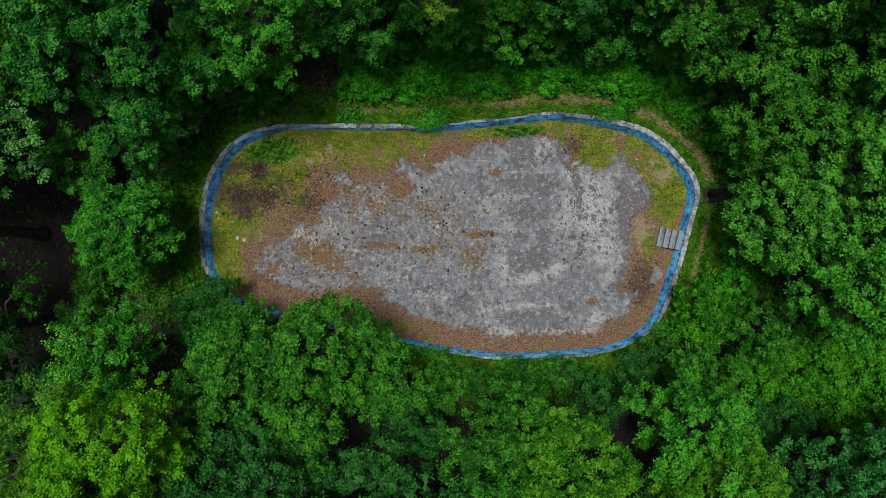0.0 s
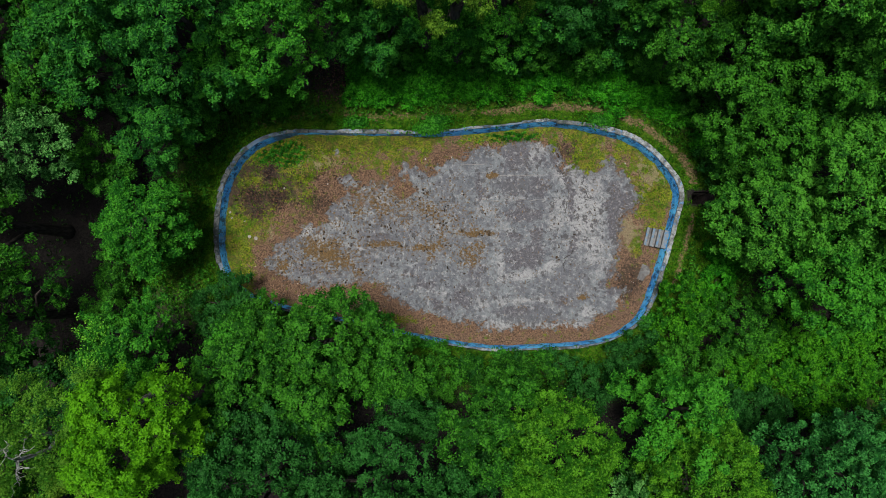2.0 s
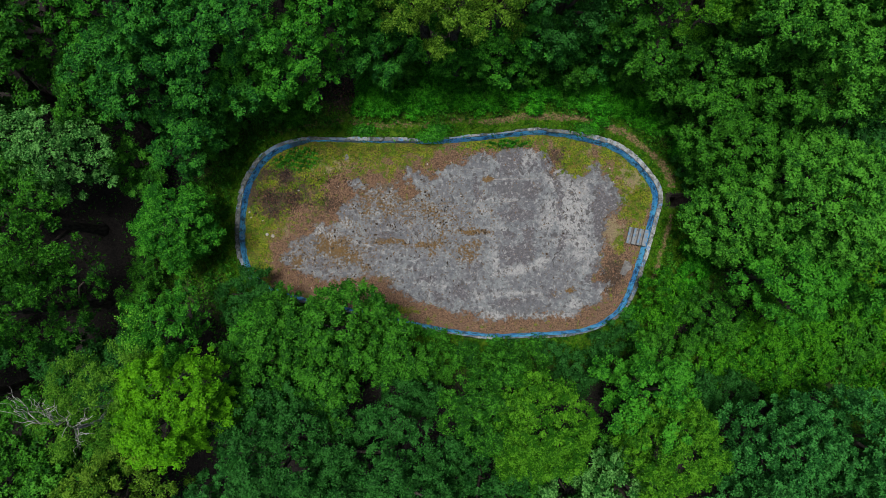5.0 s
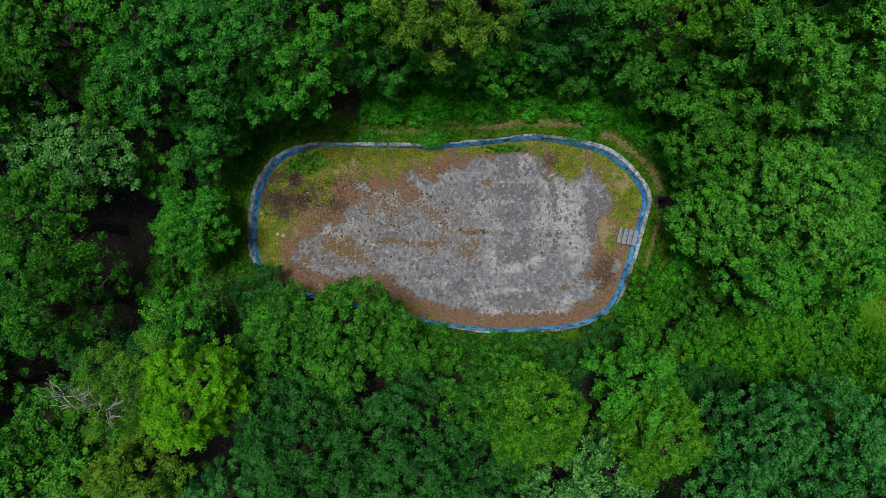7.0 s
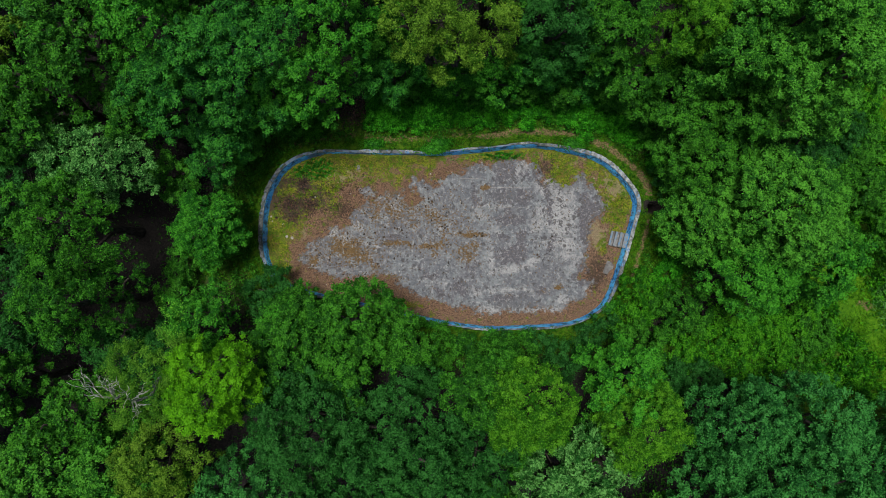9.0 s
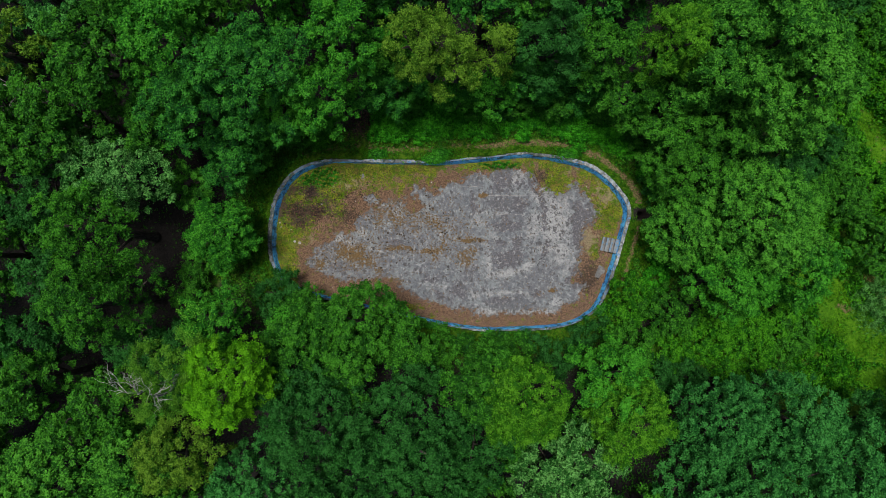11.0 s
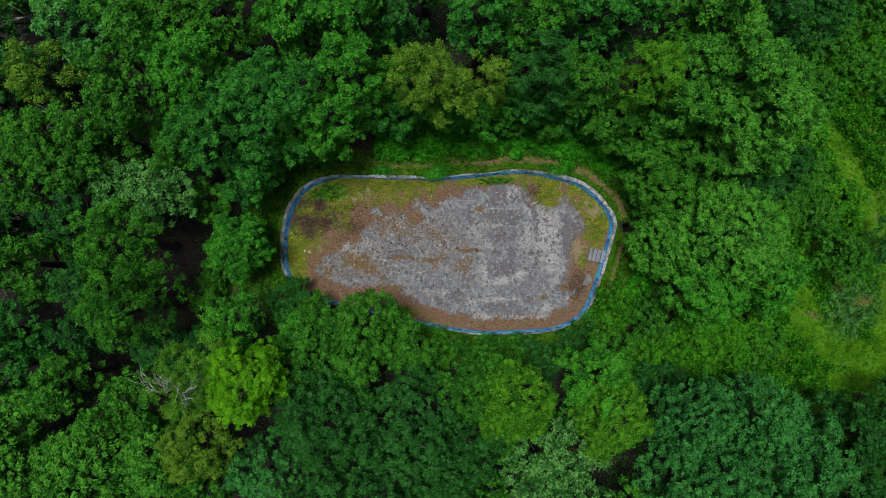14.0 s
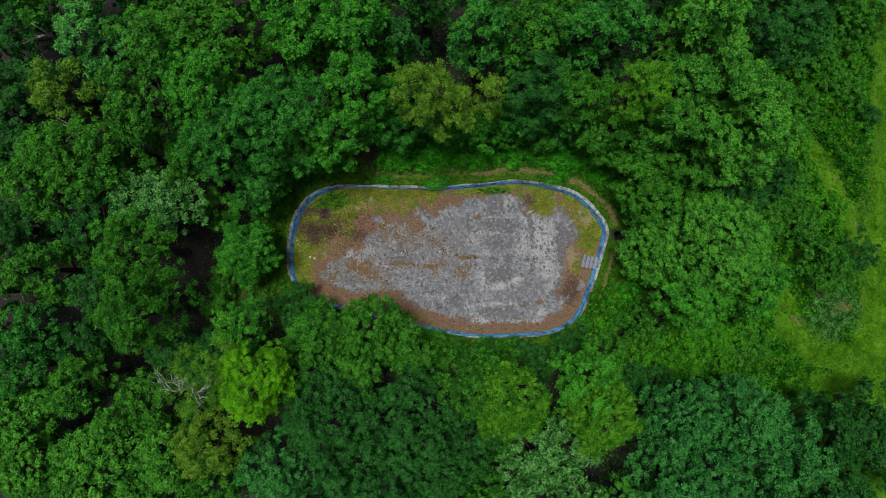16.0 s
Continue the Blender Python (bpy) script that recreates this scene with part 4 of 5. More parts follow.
# style: x, y, crown radius, height
SOUTH = {
    "lime": ((-11.85, -6.3, 2.35, 13.2),),
    "spring": ((3.9, -7.8, 2.3, 11), (9.8, -8.5, 2.2, 10.5)),
    "maple": ((-8.8, -4.7, 2.7, 8.5), (-5.8, -3.5, 2.6, 8.6), (-8.2, -3.5, 1.7, 7.5), (-6.3, -6.1, 2.1, 8.5), (-2.7, -5.0, 1.7, 7), (-4.2, -4.4, 1.5, 5), (1.6, -6.9, 2.1, 9.5), (7.0, -10.0, 1.3, 7), (3.6, -10.9, 1.5, 7)),
    "fresh": ((-9.6, -3.9, 1.6, 6.5), (8.9, -6.7, 2.1, 10.0)),
    "oak": ((-7.6, -9.0, 3.2, 11), (-2.8, -9.4, 2.8, 11.5), (-2.2, -6.7, 1.4, 6.5), (-5.2, -12.7, 2.9, 11), (-9.6, -7.2, 2.0, 9.5), (-1.0, -12.0, 2.8, 10), (1.2, -10.3, 2.2, 9)),
    "olive": ((-15.3, -10.7, 2.2, 11),),
    "feather": ((7.7, -10.8, 2.0, 9.4), (5.5, -12.3, 2.2, 8.5)),
}
SOUTH_EAST = {
    "willow": ((15.2, -9.1, 2.7, 10), (18.8, -8.7, 2.7, 10), (18.2, -12.3, 3.3, 10.5), (14.3, -12.9, 2.4, 10), (21.8, -10.8, 2.4, 10)),
    "oak": ((24.3, -13.0, 2.4, 10), (25.2, -10.0, 2.2, 8), (27.6, -11.0, 2.2, 9), (29.0, -8.7, 1.9, 7)),
}
SOUTH_WEST = {
    "willow": ((-12.0, -13.1, 2.3, 8),),
    "cool": ((-28.8, -6.5, 2.1, 9), (-28.0, -3.8, 2.1, 10)),
    "ash": ((-22.8, -12.7, 3.2, 10), (-18.7, -11.8, 2.2, 9), (-28.7, -9.6, 2.2, 9), (-28.8, -12.9, 2.0, 8)),
    "maple": ((-20.4, -8.7, 2.4, 9.6), (-24.8, -7.2, 2.4, 10), (-16.2, -14.2, 2.0, 8), (-25.8, -15.2, 2.4, 9)),
}
WEST = {
    "flower": ((-14.1, -3.55, 2.0, 8.6),),
    "hazel": ((-14.6, 1.75, 2.1, 6),),
    "hornbeam": ((-20.5, 1.7, 2.9, 12), (-20.2, -2.5, 2.7, 11)),
    "maple": ((-16.8, 4.8, 1.5, 5.5), (-27.0, 0.3, 2.2, 11)),
    "oak": ((-23.6, -1.0, 2.0, 9), (-19.8, -5.2, 1.7, 6.5), (-16.4, -4.9, 1.6, 6), (-17.6, -6.9, 1.8, 7), (-11.3, -2.05, 1.6, 3.4), (-24.3, 3.4, 2.2, 9), (-30.4, 3.0, 2.3, 10)),
    "pale": ((-21.4, 5.4, 2.1, 9), (-18.7, 4.9, 2.2, 9.5)),
}
NORTH_WEST = {
    "cool": ((-11.2, 10.2, 3.2, 13), (-14.9, 8.6, 2.4, 11.5), (-13.7, 6.4, 1.9, 7.0)),
    "silver": ((-22.0, 14.2, 2.2, 14),),
    "maple": ((-17.3, 14.9, 2.7, 14), (-19.4, 11.3, 2.6, 13), (-25.2, 7.9, 2.2, 12), (-27.6, 6.0, 2.1, 11), (-23.0, 6.6, 2.2, 12), (-14.1, 15.4, 2.4, 13), (-21.5, 8.6, 2.1, 11), (-17.9, 7.9, 1.9, 9.0)),
    "fresh": ((-15.5, 12.0, 2.9, 13), (-8.0, 9.5, 2.2, 10.5), (-10.4, 9.0, 1.7, 8.5), (-5.9, 11.9, 2.0, 13.5), (-6.2, 15.6, 2.2, 14), (-9.7, 15.2, 2.2, 14)),
    "oak": ((-29.6, 8.2, 2.0, 9), (-29.4, 3.2, 1.9, 9), (-29.2, 13.0, 1.8, 9), (-28.4, 16.8, 2.0, 10), (-30.6, 15.2, 1.9, 9), (-30.0, 10.6, 2.2, 9), (-26.0, 13.0, 2.0, 9)),
    "olive": ((-24.3, 11.4, 1.8, 14),),
}
NORTH = {
    "oak": ((-4.0, 15.6, 1.8, 11), (5.3, 12.4, 2.1, 11.5)),
    "maple": ((8.3, 12.0, 1.9, 11), (-4.2, 12.2, 1.7, 8.5), (4.8, 15.5, 2.1, 13)),
    "olive": ((-1.6, 11.4, 2.0, 14), (0.0, 10.6, 1.7, 13), (2.2, 11.7, 1.3, 12)),
    "fresh": ((-0.5, 10.9, 1.6, 6), (2.4, 10.8, 1.6, 6)),
    "cool": ((-3.8, 11.0, 2.0, 6.8), (5.2, 11.3, 1.7, 6.5), (7.9, 11.0, 1.6, 6.5), (1.7, 15.2, 2.1, 13), (8.3, 15.5, 2.1, 13), (10.6, 16.0, 1.8, 12.5)),
}
FAR_NORTH = {
    "maple": ((-27.0, 19.0, 2.6, 12), (-18.5, 19.2, 2.6, 12.5), (-6.0, 19.3, 2.5, 13), (6.3, 19.0, 2.6, 13)),
    "cool": ((-22.6, 18.3, 2.5, 12), (-2.0, 19.0, 2.5, 12.5), (14.8, 19.4, 2.6, 13)),
    "fresh": ((-13.6, 18.9, 2.6, 13.5), (-9.8, 19.0, 2.2, 13.5)),
    "oak": ((2.2, 18.8, 2.3, 12), (10.6, 19.0, 2.4, 12), (18.8, 19.2, 2.5, 12), (23.4, 20.0, 2.4, 11), (-31.5, 19.0, 2.6, 12)),
}
NORTH_EAST = {
    "ash": ((15.5, 15.7, 2.2, 13), (17.0, 11.2, 2.6, 14.5), (17.8, 8.8, 2.5, 13.5), (14.3, 11.9, 1.9, 13.5), (14.2, 10.0, 1.7, 12.5)),
    "maple": ((10.4, 9.9, 1.8, 7.5), (12.9, 9.4, 2.0, 8), (16.0, 7.8, 2.0, 9)),
    "oak": ((19.3, 15.4, 1.9, 12), (22.5, 16.4, 2.0, 10)),
    "spring": ((11.8, 11.8, 1.7, 12.5),),
}
EAST = {
    "ash": ((17.2, 2.4, 3.2, 10), (14.5, 1.9, 2.4, 6.2)),
    "fresh": ((19.9, -0.5, 2.3, 8), (16.0, -1.0, 2.6, 8.5)),
    "maple": ((14.3, 5.2, 2.2, 7.2), (13.3, 7.3, 1.9, 6.6)),
    "oak": ((19.1, 5.6, 2.1, 7),),
    "scrub": ((22.8, 7.6, 1.9, 3.5), (29.6, 1.9, 1.5, 2.6), (31.0, 12.4, 0.9, 1.4)),
    "bush": ((13.6, -3.1, 1.7, 3.6), (25.4, 4.2, 1.7, 2.6), (24.6, 6.8, 1.7, 2.6), (27.2, 1.2, 1.9, 2.8), (22.4, 4.2, 1.7, 3.5), (26.5, 17.0, 1.9, 3.0), (28.6, 18.8, 2.0, 4.0), (30.6, 20.6, 2.0, 4.0), (27.0, 21.0, 2.2, 5.0), (28.7, 14.6, 1.7, 2.2), (25.2, 12.6, 1.7, 2.4)),
    "bramble": ((27.6, 5.2, 1.4, 1.8), (24.8, 9.8, 1.8, 2.2), (27.4, 15.9, 1.4, 1.6), (26.8, 13.4, 1.5, 1.5), (29.2, 16.8, 1.3, 1.5)),
}
POOLSIDE = {
    "nettle": ((-1.8, 9.6, 1.5, 1.25), (1.2, 9.7, 1.6, 1.2), (5.0, 9.8, 1.6, 1.25), (-4.4, 9.3, 1.4, 1.2), (8.0, 9.2, 1.4, 1.3), (12.9, 6.2, 0.9, 1.3), (13.6, 0.2, 1.0, 1.2), (13.2, -1.2, 1.0, 1.3)),
    "bramble": ((-9.0, 8.6, 1.0, 1.6), (21.0, -3.0, 1.8, 1.6), (17.0, -3.6, 1.7, 1.8), (13.6, -6.0, 1.6, 2.0), (19.6, -4.2, 1.5, 1.5), (11.5, -2.0, 1.5, 2.6), (10.9, -3.6, 1.2, 2.2), (18.8, -6.1, 2.1, 1.8), (15.9, -5.3, 1.7, 1.8)),
    "bush": ((-9.9, -2.6, 1.2, 3.5), (-17.0, -0.2, 1.2, 2.6), (-17.2, -2.4, 1.3, 3.2), (-3.6, 10.8, 1.4, 3.4), (0.9, 10.9, 1.4, 3.6), (3.9, 10.6, 1.3, 3.4), (6.6, 10.5, 1.4, 3.6), (9.3, 10.3, 1.3, 3.8), (13.7, 5.0, 1.4, 3.6), (13.3, 7.5, 1.4, 3.4), (14.8, 8.6, 1.5, 4.5), (12.0, 8.8, 1.3, 3.0), (15.6, 6.5, 1.6, 5.2), (16.6, 8.4, 1.5, 6.0), (-2.7, 12.3, 1.6, 4.2), (-12.9, 6.9, 1.3, 4.2), (-11.7, 8.4, 1.3, 4.6), (-10.2, 8.7, 1.1, 3.4), (10.6, -5.5, 1.8, 4.5), (2.1, -5.8, 1.4, 2.8), (-0.8, -5.6, 1.4, 2.4), (21.9, -4.8, 1.7, 1.5), (4.2, -5.6, 1.0, 2.2)),
    "scrub": ((2.9, -5.25, 0.7, 1.5), (5.2, -5.3, 0.8, 1.7), (8.3, -4.95, 0.9, 1.9), (9.4, -4.1, 0.8, 1.6), (0.6, -5.3, 0.6, 1.2), (6.5, -6.1, 1.4, 3.0), (3.2, 10.8, 1.5, 2.4), (12.9, 4.9, 0.8, 2.0), (12.7, -7.5, 1.5, 3.5), (14.8, -7.2, 1.4, 3.0)),
}
FAR_SOUTH = {
    "oak": ((-8.6, -15.4, 2.4, 10), (-1.6, -15.3, 2.3, 9.5), (26.8, -15.4, 2.4, 9), (31.0, -12.6, 2.2, 8.5), (22.4, -15.4, 2.3, 9.5)),
    "maple": ((2.0, -14.9, 2.1, 9), (11.9, -15.3, 2.2, 9), (-20.6, -15.7, 2.3, 9)),
    "feather": ((8.0, -15.2, 2.2, 8.5),),
    "willow": ((17.2, -15.6, 2.4, 10),),
}
FAR_WEST = {
    "maple": ((-31.4, -1.2, 2.2, 10), (-31.6, 7.0, 2.2, 10), (-32.2, -13.4, 2.3, 9)),
    "oak": ((-31.8, -5.0, 2.2, 10), (-32.4, 13.2, 2.3, 11), (-32.0, -9.2, 2.2, 9), (-24.5, -4.2, 1.9, 8)),
}
for wood in (SOUTH, FAR_SOUTH, FAR_WEST, SOUTH_EAST, SOUTH_WEST, WEST, NORTH_WEST, NORTH, FAR_NORTH, NORTH_EAST, EAST, POOLSIDE):
    for style, places in wood.items():
        for place in places:
            tree(style, *place)
birch(-14.9, -6.2, 14.6)


# ---- low growth ----
def scatter(name, label, category, material, n, where, leaf, tall, seed, ratio=0.6, box=(-34, 34, -18, 23), upright=0.6, floor=None):
    """Loose low leaves over the ground: where(x, y) gives the chance from 0 to 1."""
    rng = np.random.default_rng(seed)
    x, y = rng.uniform(box[0], box[1], n), rng.uniform(box[2], box[3], n)
    c = where(x, y)
    keep = rng.random(n) < c
    x, y, c = x[keep], y[keep], c[keep]
    z = (ground_z(x, y) if floor is None else floor(x, y)) + tall * np.clip(c, 0.3, 1) * rng.random(len(x)) ** 0.7 + 0.02
    at = np.stack([x, y, z], 1)
    face = unit(rng.normal(0, 0.55, (len(x), 3)) + (0, 0, upright))
    patch = np.clip(0.5 + 0.4 * waves(x, y, 1.1, seed) + rng.normal(0, 0.15, len(x)), 0, 1)
    me = facets(name, leaf_facets(rng, at, face, np.full(len(x), leaf), ratio), patch)
    me.materials.append(material)
    return tagged(new(name, me), label, category, kind="stuff")


def scrubland_at(x, y):
    return np.clip((x - 21.5) / 1.5, 0, 1) * np.clip((30.9 + 1.2 * np.clip((y - 4) / 5, 0, 1) - x - 0.8 * waves(x, y, 4, 48)) / 1.2, 0, 1) * (1 - 0.98 * meadow_at(x, y)) * (1 - np.clip(1.6 * blob(x, y, 28.5, -2.2, 2.6, 3.0), 0, 0.97)) * np.clip(0.6 + 0.5 * waves(x, y, 1.6, 49), 0, 1)


def outside(x, y):
    return -inside(OUT[::4], x, y)


def nettles_at(x, y):
    o = outside(x, y)
    edge = np.clip((o - 1.35 - 0.25 * waves(x, y, 2.0, 41)) / 0.5, 0, 1) * (y > 6.0) * np.clip((x + 5.9) / 1.4, 0, 1) * np.clip((13 - x) / 2, 0, 1)
    lumps = np.clip(0.7 + 0.4 * waves(x, y, 1.4, 42), 0, 1)
    return edge * lumps * (o < 4.5)


def turf_at(x, y):
    o = outside(x, y)
    return (o > 0.02) * (np.maximum(np.abs(x - 12.8) / 0.62, np.abs(y - 3.3) / 0.38) > 1) * (1 - 0.7 * path_at(x, y)) * np.maximum(np.clip(1.5 - o / 2.2, 0, 1), np.clip(2 * blob(x, y, 13.4, 1.0, 2.6, 4.6) + 2 * blob(x, y, -15.6, -0.6, 2.6, 2.8), 0, 0.9)) * np.clip(0.55 + 0.5 * waves(x, y, 1.0, 43), 0, 1)


def shade_at(x, y):
    o = outside(x, y)
    c = (o > 0.9) * np.clip(0.38 + 0.35 * waves(x, y, 2.5, 44), 0.05, 1) * (1 - 0.97 * meadow_at(x, y)) * np.where((x < -14.0) | ((y < -6) & (x < 11)), 0.22, 1.0) * (1 - 0.4 * np.clip((y - 9) / 1.5, 0, 1)) * (1 + 1.6 * np.clip((x + 9) / 3, 0, 1) * np.clip((15 - x) / 3, 0, 1) * np.clip((y - 8.5) / 1, 0, 1) * np.clip((13 - y) / 1, 0, 1))
    c = np.maximum(c, (o > 0.45) * (o < 3.2) * (x > -16) * (x < -6.5) * (y > -3.0) * np.clip(0.6 + 0.6 * waves(x, y, 1.2, 59), 0.1, 1))
    c = c * (1 - np.clip(2.5 * blob(x, y, -6.5, 9.3, 2.2, 1.5), 0, 0.9))
    return c * (np.maximum(np.abs(x - 12.8) / 0.62, np.abs(y - 3.3) / 0.38) > 1)


scatter("nettles", "dense bright green nettles and brambles beyond the pool wall", "nettles", LEAF["nettle"], 330000, nettles_at, 0.15, 0.75, 51, box=(-9, 13, 7, 12.5))
scatter("verge_grass", "short rough grass along the outside of the pool wall", "grass", LEAF["turf"], 330000, turf_at, 0.13, 0.14, 52, 0.4, (-18.5, 16.5, -8, 11), 0.3)
scatter("undergrowth", "low dark green undergrowth beneath the trees", "undergrowth", LEAF["mid"], 420000, shade_at, 0.17, 0.8, 53)
scatter("meadow_grass", "yellowish green tall meadow grass", "grass", LEAF["grass"], 330000, lambda x, y: meadow_at(x, y) * (1 - 0.75 * ruts_at(x, y)) * np.clip(0.6 + 0.5 * waves(x, y, 3, 45), 0.1, 1), 0.20, 0.3, 54, 0.2, (9, 35, -16, 24), 0.6)


def over_wall(x, y):
    o = outside(x, y)
    tufts = np.clip(waves(x, y, 1.3, 47) * 1.6 - 0.75, 0, 1)
    return (np.abs(o) < 0.28) * tufts * np.where(y > 0, 0.8, 1.0) * np.where((x > 7) & (y > -1.5), 0.25, 1)


scatter("wall_weeds", "green weeds hanging over the pool wall", "weeds", LEAF["fresh"], 60000, over_wall, 0.11, 0.16, 55, 0.6, (-13, 12, -5, 8), 0.6, lambda x, y: np.full(np.shape(x), 0.74))


def dry_sedge_at(x, y):
    return np.clip(1.6 * blob(x, y, 29.1, -2.0, 1.5, 0.55, 5) + 1.2 * blob(x, y, 27.4, -1.0, 0.6, 0.4), 0, 1)


scatter("dry_sedge", "flattened straw-coloured dead sedge in the meadow", "sedge", LEAF["straw"], 9000, dry_sedge_at, 0.26, 0.72, 66, 0.16, (26, 31, -4, 0), 0.8)
scatter("scrubland", "low green bramble and nettle scrub beside the meadow", "scrub", LEAF["bramble"], 260000, scrubland_at, 0.19, 1.0, 56, 0.7, (21, 32, -9, 24))


def pool_z(x, y):
    return 0.035 + drift(x, y)


def worn_paint():
    m = Nodes("worn_blue_paint_on_steps")
    n = m.noise(6.0, 7.0, 0.75)
    return m.done(m.mix(m.ramp(n, 0.36, 0.54), (0.040, 0.16, 0.32), m.mix(m.noise(14.0, 5.0, 0.7), (0.05, 0.07, 0.08), (0.28, 0.30, 0.31))), 0.8, n, 0.01)


STEP_PAINT = worn_paint()


def litter_at(x, y):
    d = bare_field(x, y)
    return (inside(OUT[::4], x, y) > 0.4) * np.clip(0.55 - d * 2.2, 0.0, 1) * np.clip(1.25 - 1.1 * soft_green(x, y), 0.08, 1) * np.where((x > 5) & (y > 0.2), 0.12, np.where(x > 8, 0.2, 1))


def pool_grass_at(x, y):
    d = inside(BARE_LINE, x, y)
    return (inside(OUT[::4], x, y) > 0.36) * np.clip(0.35 - d * 2, 0, 1) * np.clip(soft_green(x, y) * 1.6 - 0.75, 0, 1) * np.clip(0.5 + 0.5 * waves(x, y, 0.8, 46), 0, 1)


BOX = (-12.6, 11.7, -4.6, 7.4)
scatter("leaf_litter", "brown fallen leaves drifted along the pool wall", "leaves", LITTER, 70000, litter_at, 0.095, 0.03, 61, 0.6, BOX, 1.6, pool_z)
scatter("pool_grass", "yellowish grass and moss growing on the pool floor", "grass", LEAF["lawn"], 170000, pool_grass_at, 0.11, 0.08, 62, 0.28, BOX, 0.4, pool_z)
scatter("dry_grass", "bleached dry grass among the moss on the pool floor", "grass", LEAF["straw"], 36000, pool_grass_at, 0.10, 0.07, 63, 0.2, BOX, 0.4, pool_z)


def rotten_at(x, y):
    c = 0.75 * blob(x, y, -10.6, 3.3, 2.3, 1.3) + 0.8 * blob(x, y, -12.0, 4.0, 0.9, 1.7) + 0.7 * blob(x, y, -11.0, 5.3, 1.0, 0.7) + 0.5 * blob(x, y, -7.3, 3.2, 1.3, 0.8) + 0.5 * blob(x, y, -8.5, 4.6, 3.8, 1.7) + 0.6 * blob(x, y, 5.9, 5.9, 1.0, 0.7) + 0.4 * blob(x, y, 9.0, -1.2, 0.9, 1.2)
    return np.clip(c * (0.9 + 1.1 * waves(x, y, 0.55, 83)), 0, 1) * (inside(OUT[::4], x, y) > 0.4) * (inside(BARE_LINE, x, y) < 0.1)


scatter("rotten_leaves", "dark rotten leaves lying in patches on the moss", "leaves", ROTTEN, 60000, rotten_at, 0.12, 0.05, 65, 0.7, (-12.6, 10.4, -3, 7), 0.9, pool_z)


def sedge_at(x, y):
    return np.clip(2.0 * blob(x, y, 28.5, -2.2, 2.5, 2.8), 0, 1) * np.clip(0.7 + 0.5 * waves(x, y, 0.9, 57), 0, 1)


scatter("sedge", "pale greyish-green sedge in the meadow", "sedge", LEAF["pale"], 45000, sedge_at, 0.26, 0.7, 58, 0.2, (25, 32, -6.5, 2), 0.3)


def weeds_at(x, y):
    w = 2.6 * blob(x, y, -9.0, 5.95, 1.2, 0.95) + 1.6 * blob(x, y, -10.2, 5.7, 0.7, 0.5) + 1.6 * blob(x, y, 3.0, 6.7, 1.6, 0.35) + 0.5 * blob(x, y, 0.6, 6.75, 5.5, 0.5, 1)
    return np.clip(w, 0, 1) * np.clip(0.6 + 0.8 * waves(x, y, 0.45, 78), 0.05, 1) * (inside(OUT[::4], x, y) > 0.36)


scatter("weeds", "bright green weeds in the corner of the pool", "weeds", LEAF["fresh"], 110000, weeds_at, 0.075, 0.24, 64, 0.6, (-12, 6.5, 4.8, 7.4), 0.6, pool_z)


def dots(name, label, category, material, xs, ys, sizes, seed, flat=0.5, z=0.02):
    """Small uneven lumps lying on the pool floor."""
    rng = np.random.default_rng(seed)
    bm = bmesh.new()
    bmesh.ops.create_icosphere(bm, subdivisions=1, radius=1)
    v0 = np.array([v.co[:] for v in bm.verts])
    f0 = [[v.index for v in f.verts] for f in bm.faces]
    bm.free()
    verts, faces = [], []
    for i, (x, y, s) in enumerate(zip(xs, ys, sizes)):
        lump = v0 * (1 + 0.32 * rng.normal(size=(len(v0), 1)).clip(-2, 2)) * (s * rng.uniform(0.45, 1.6), s * rng.uniform(0.45, 1.6), s * flat)
        faces += [[k + i * len(v0) for k in f] for f in f0]
        verts.append(lump + (x, y, z))
    me = bpy.data.meshes.new(name)
    me.from_pydata(np.concatenate(verts).tolist(), [], faces)
    me.materials.append(material)
    return tagged(new(name, me), label, category, kind="stuff")


def moss_cushions():
    rng = np.random.default_rng(71)
    x, y = rng.uniform(-10.4, 9.0, 24000), rng.uniform(-3.6, 6.2, 24000)
    chance = 0.55 * blob(x, y, -7.0, 0.6, 4.2, 2.6) + 0.55 * blob(x, y, -3.4, 3.2, 4.0, 2.6) + 0.25 * blob(x, y, -0.5, 1.5, 4.0, 4.0) + 0.10 * blob(x, y, 5.5, 1.5, 2.5, 4.0)
    chance += 0.6 * blob(x, y, -2.6, 0.9, 3.4, 0.35) + 0.6 * blob(x, y, 1.1, 1.55, 1.6, 0.25) + 0.6 * blob(x, y, -4.0, -1.2, 1.5, 0.4, -20)
    chance *= np.clip(0.45 + 0.9 * waves(x, y, 0.7, 77), 0.05, 1.3)
    keep = (rng.random(24000) < chance) & (inside(BARE_LINE, x, y) > 0.05)
    x, y = x[keep], y[keep]
    dots("moss_cushions", "small brown moss cushions dotted over the concrete", "moss", MOSS, x, y, np.minimum(rng.gamma(1.2, 0.012, len(x)) + 0.011, 0.06), 72, 0.45, 0.012)


moss_cushions()


def rubble():
    rng = np.random.default_rng(73)
    x, y = rng.uniform(-12.2, 11.3, 2200), rng.uniform(-4.3, 7.0, 2200)
    keep = (inside(OUT[::4], x, y) > 0.5) & (rng.random(2200) < np.where(inside(BARE_LINE, x, y) > 0, 0.16, np.where(y < 0, 0.85, 0.2)))
    dots("rubble", "small pale chips of broken concrete and stone", "rubble", PEBBLE, x[keep], y[keep], rng.gamma(2.0, 0.0055, keep.sum()) + 0.008, 74, 0.6, 0.04)


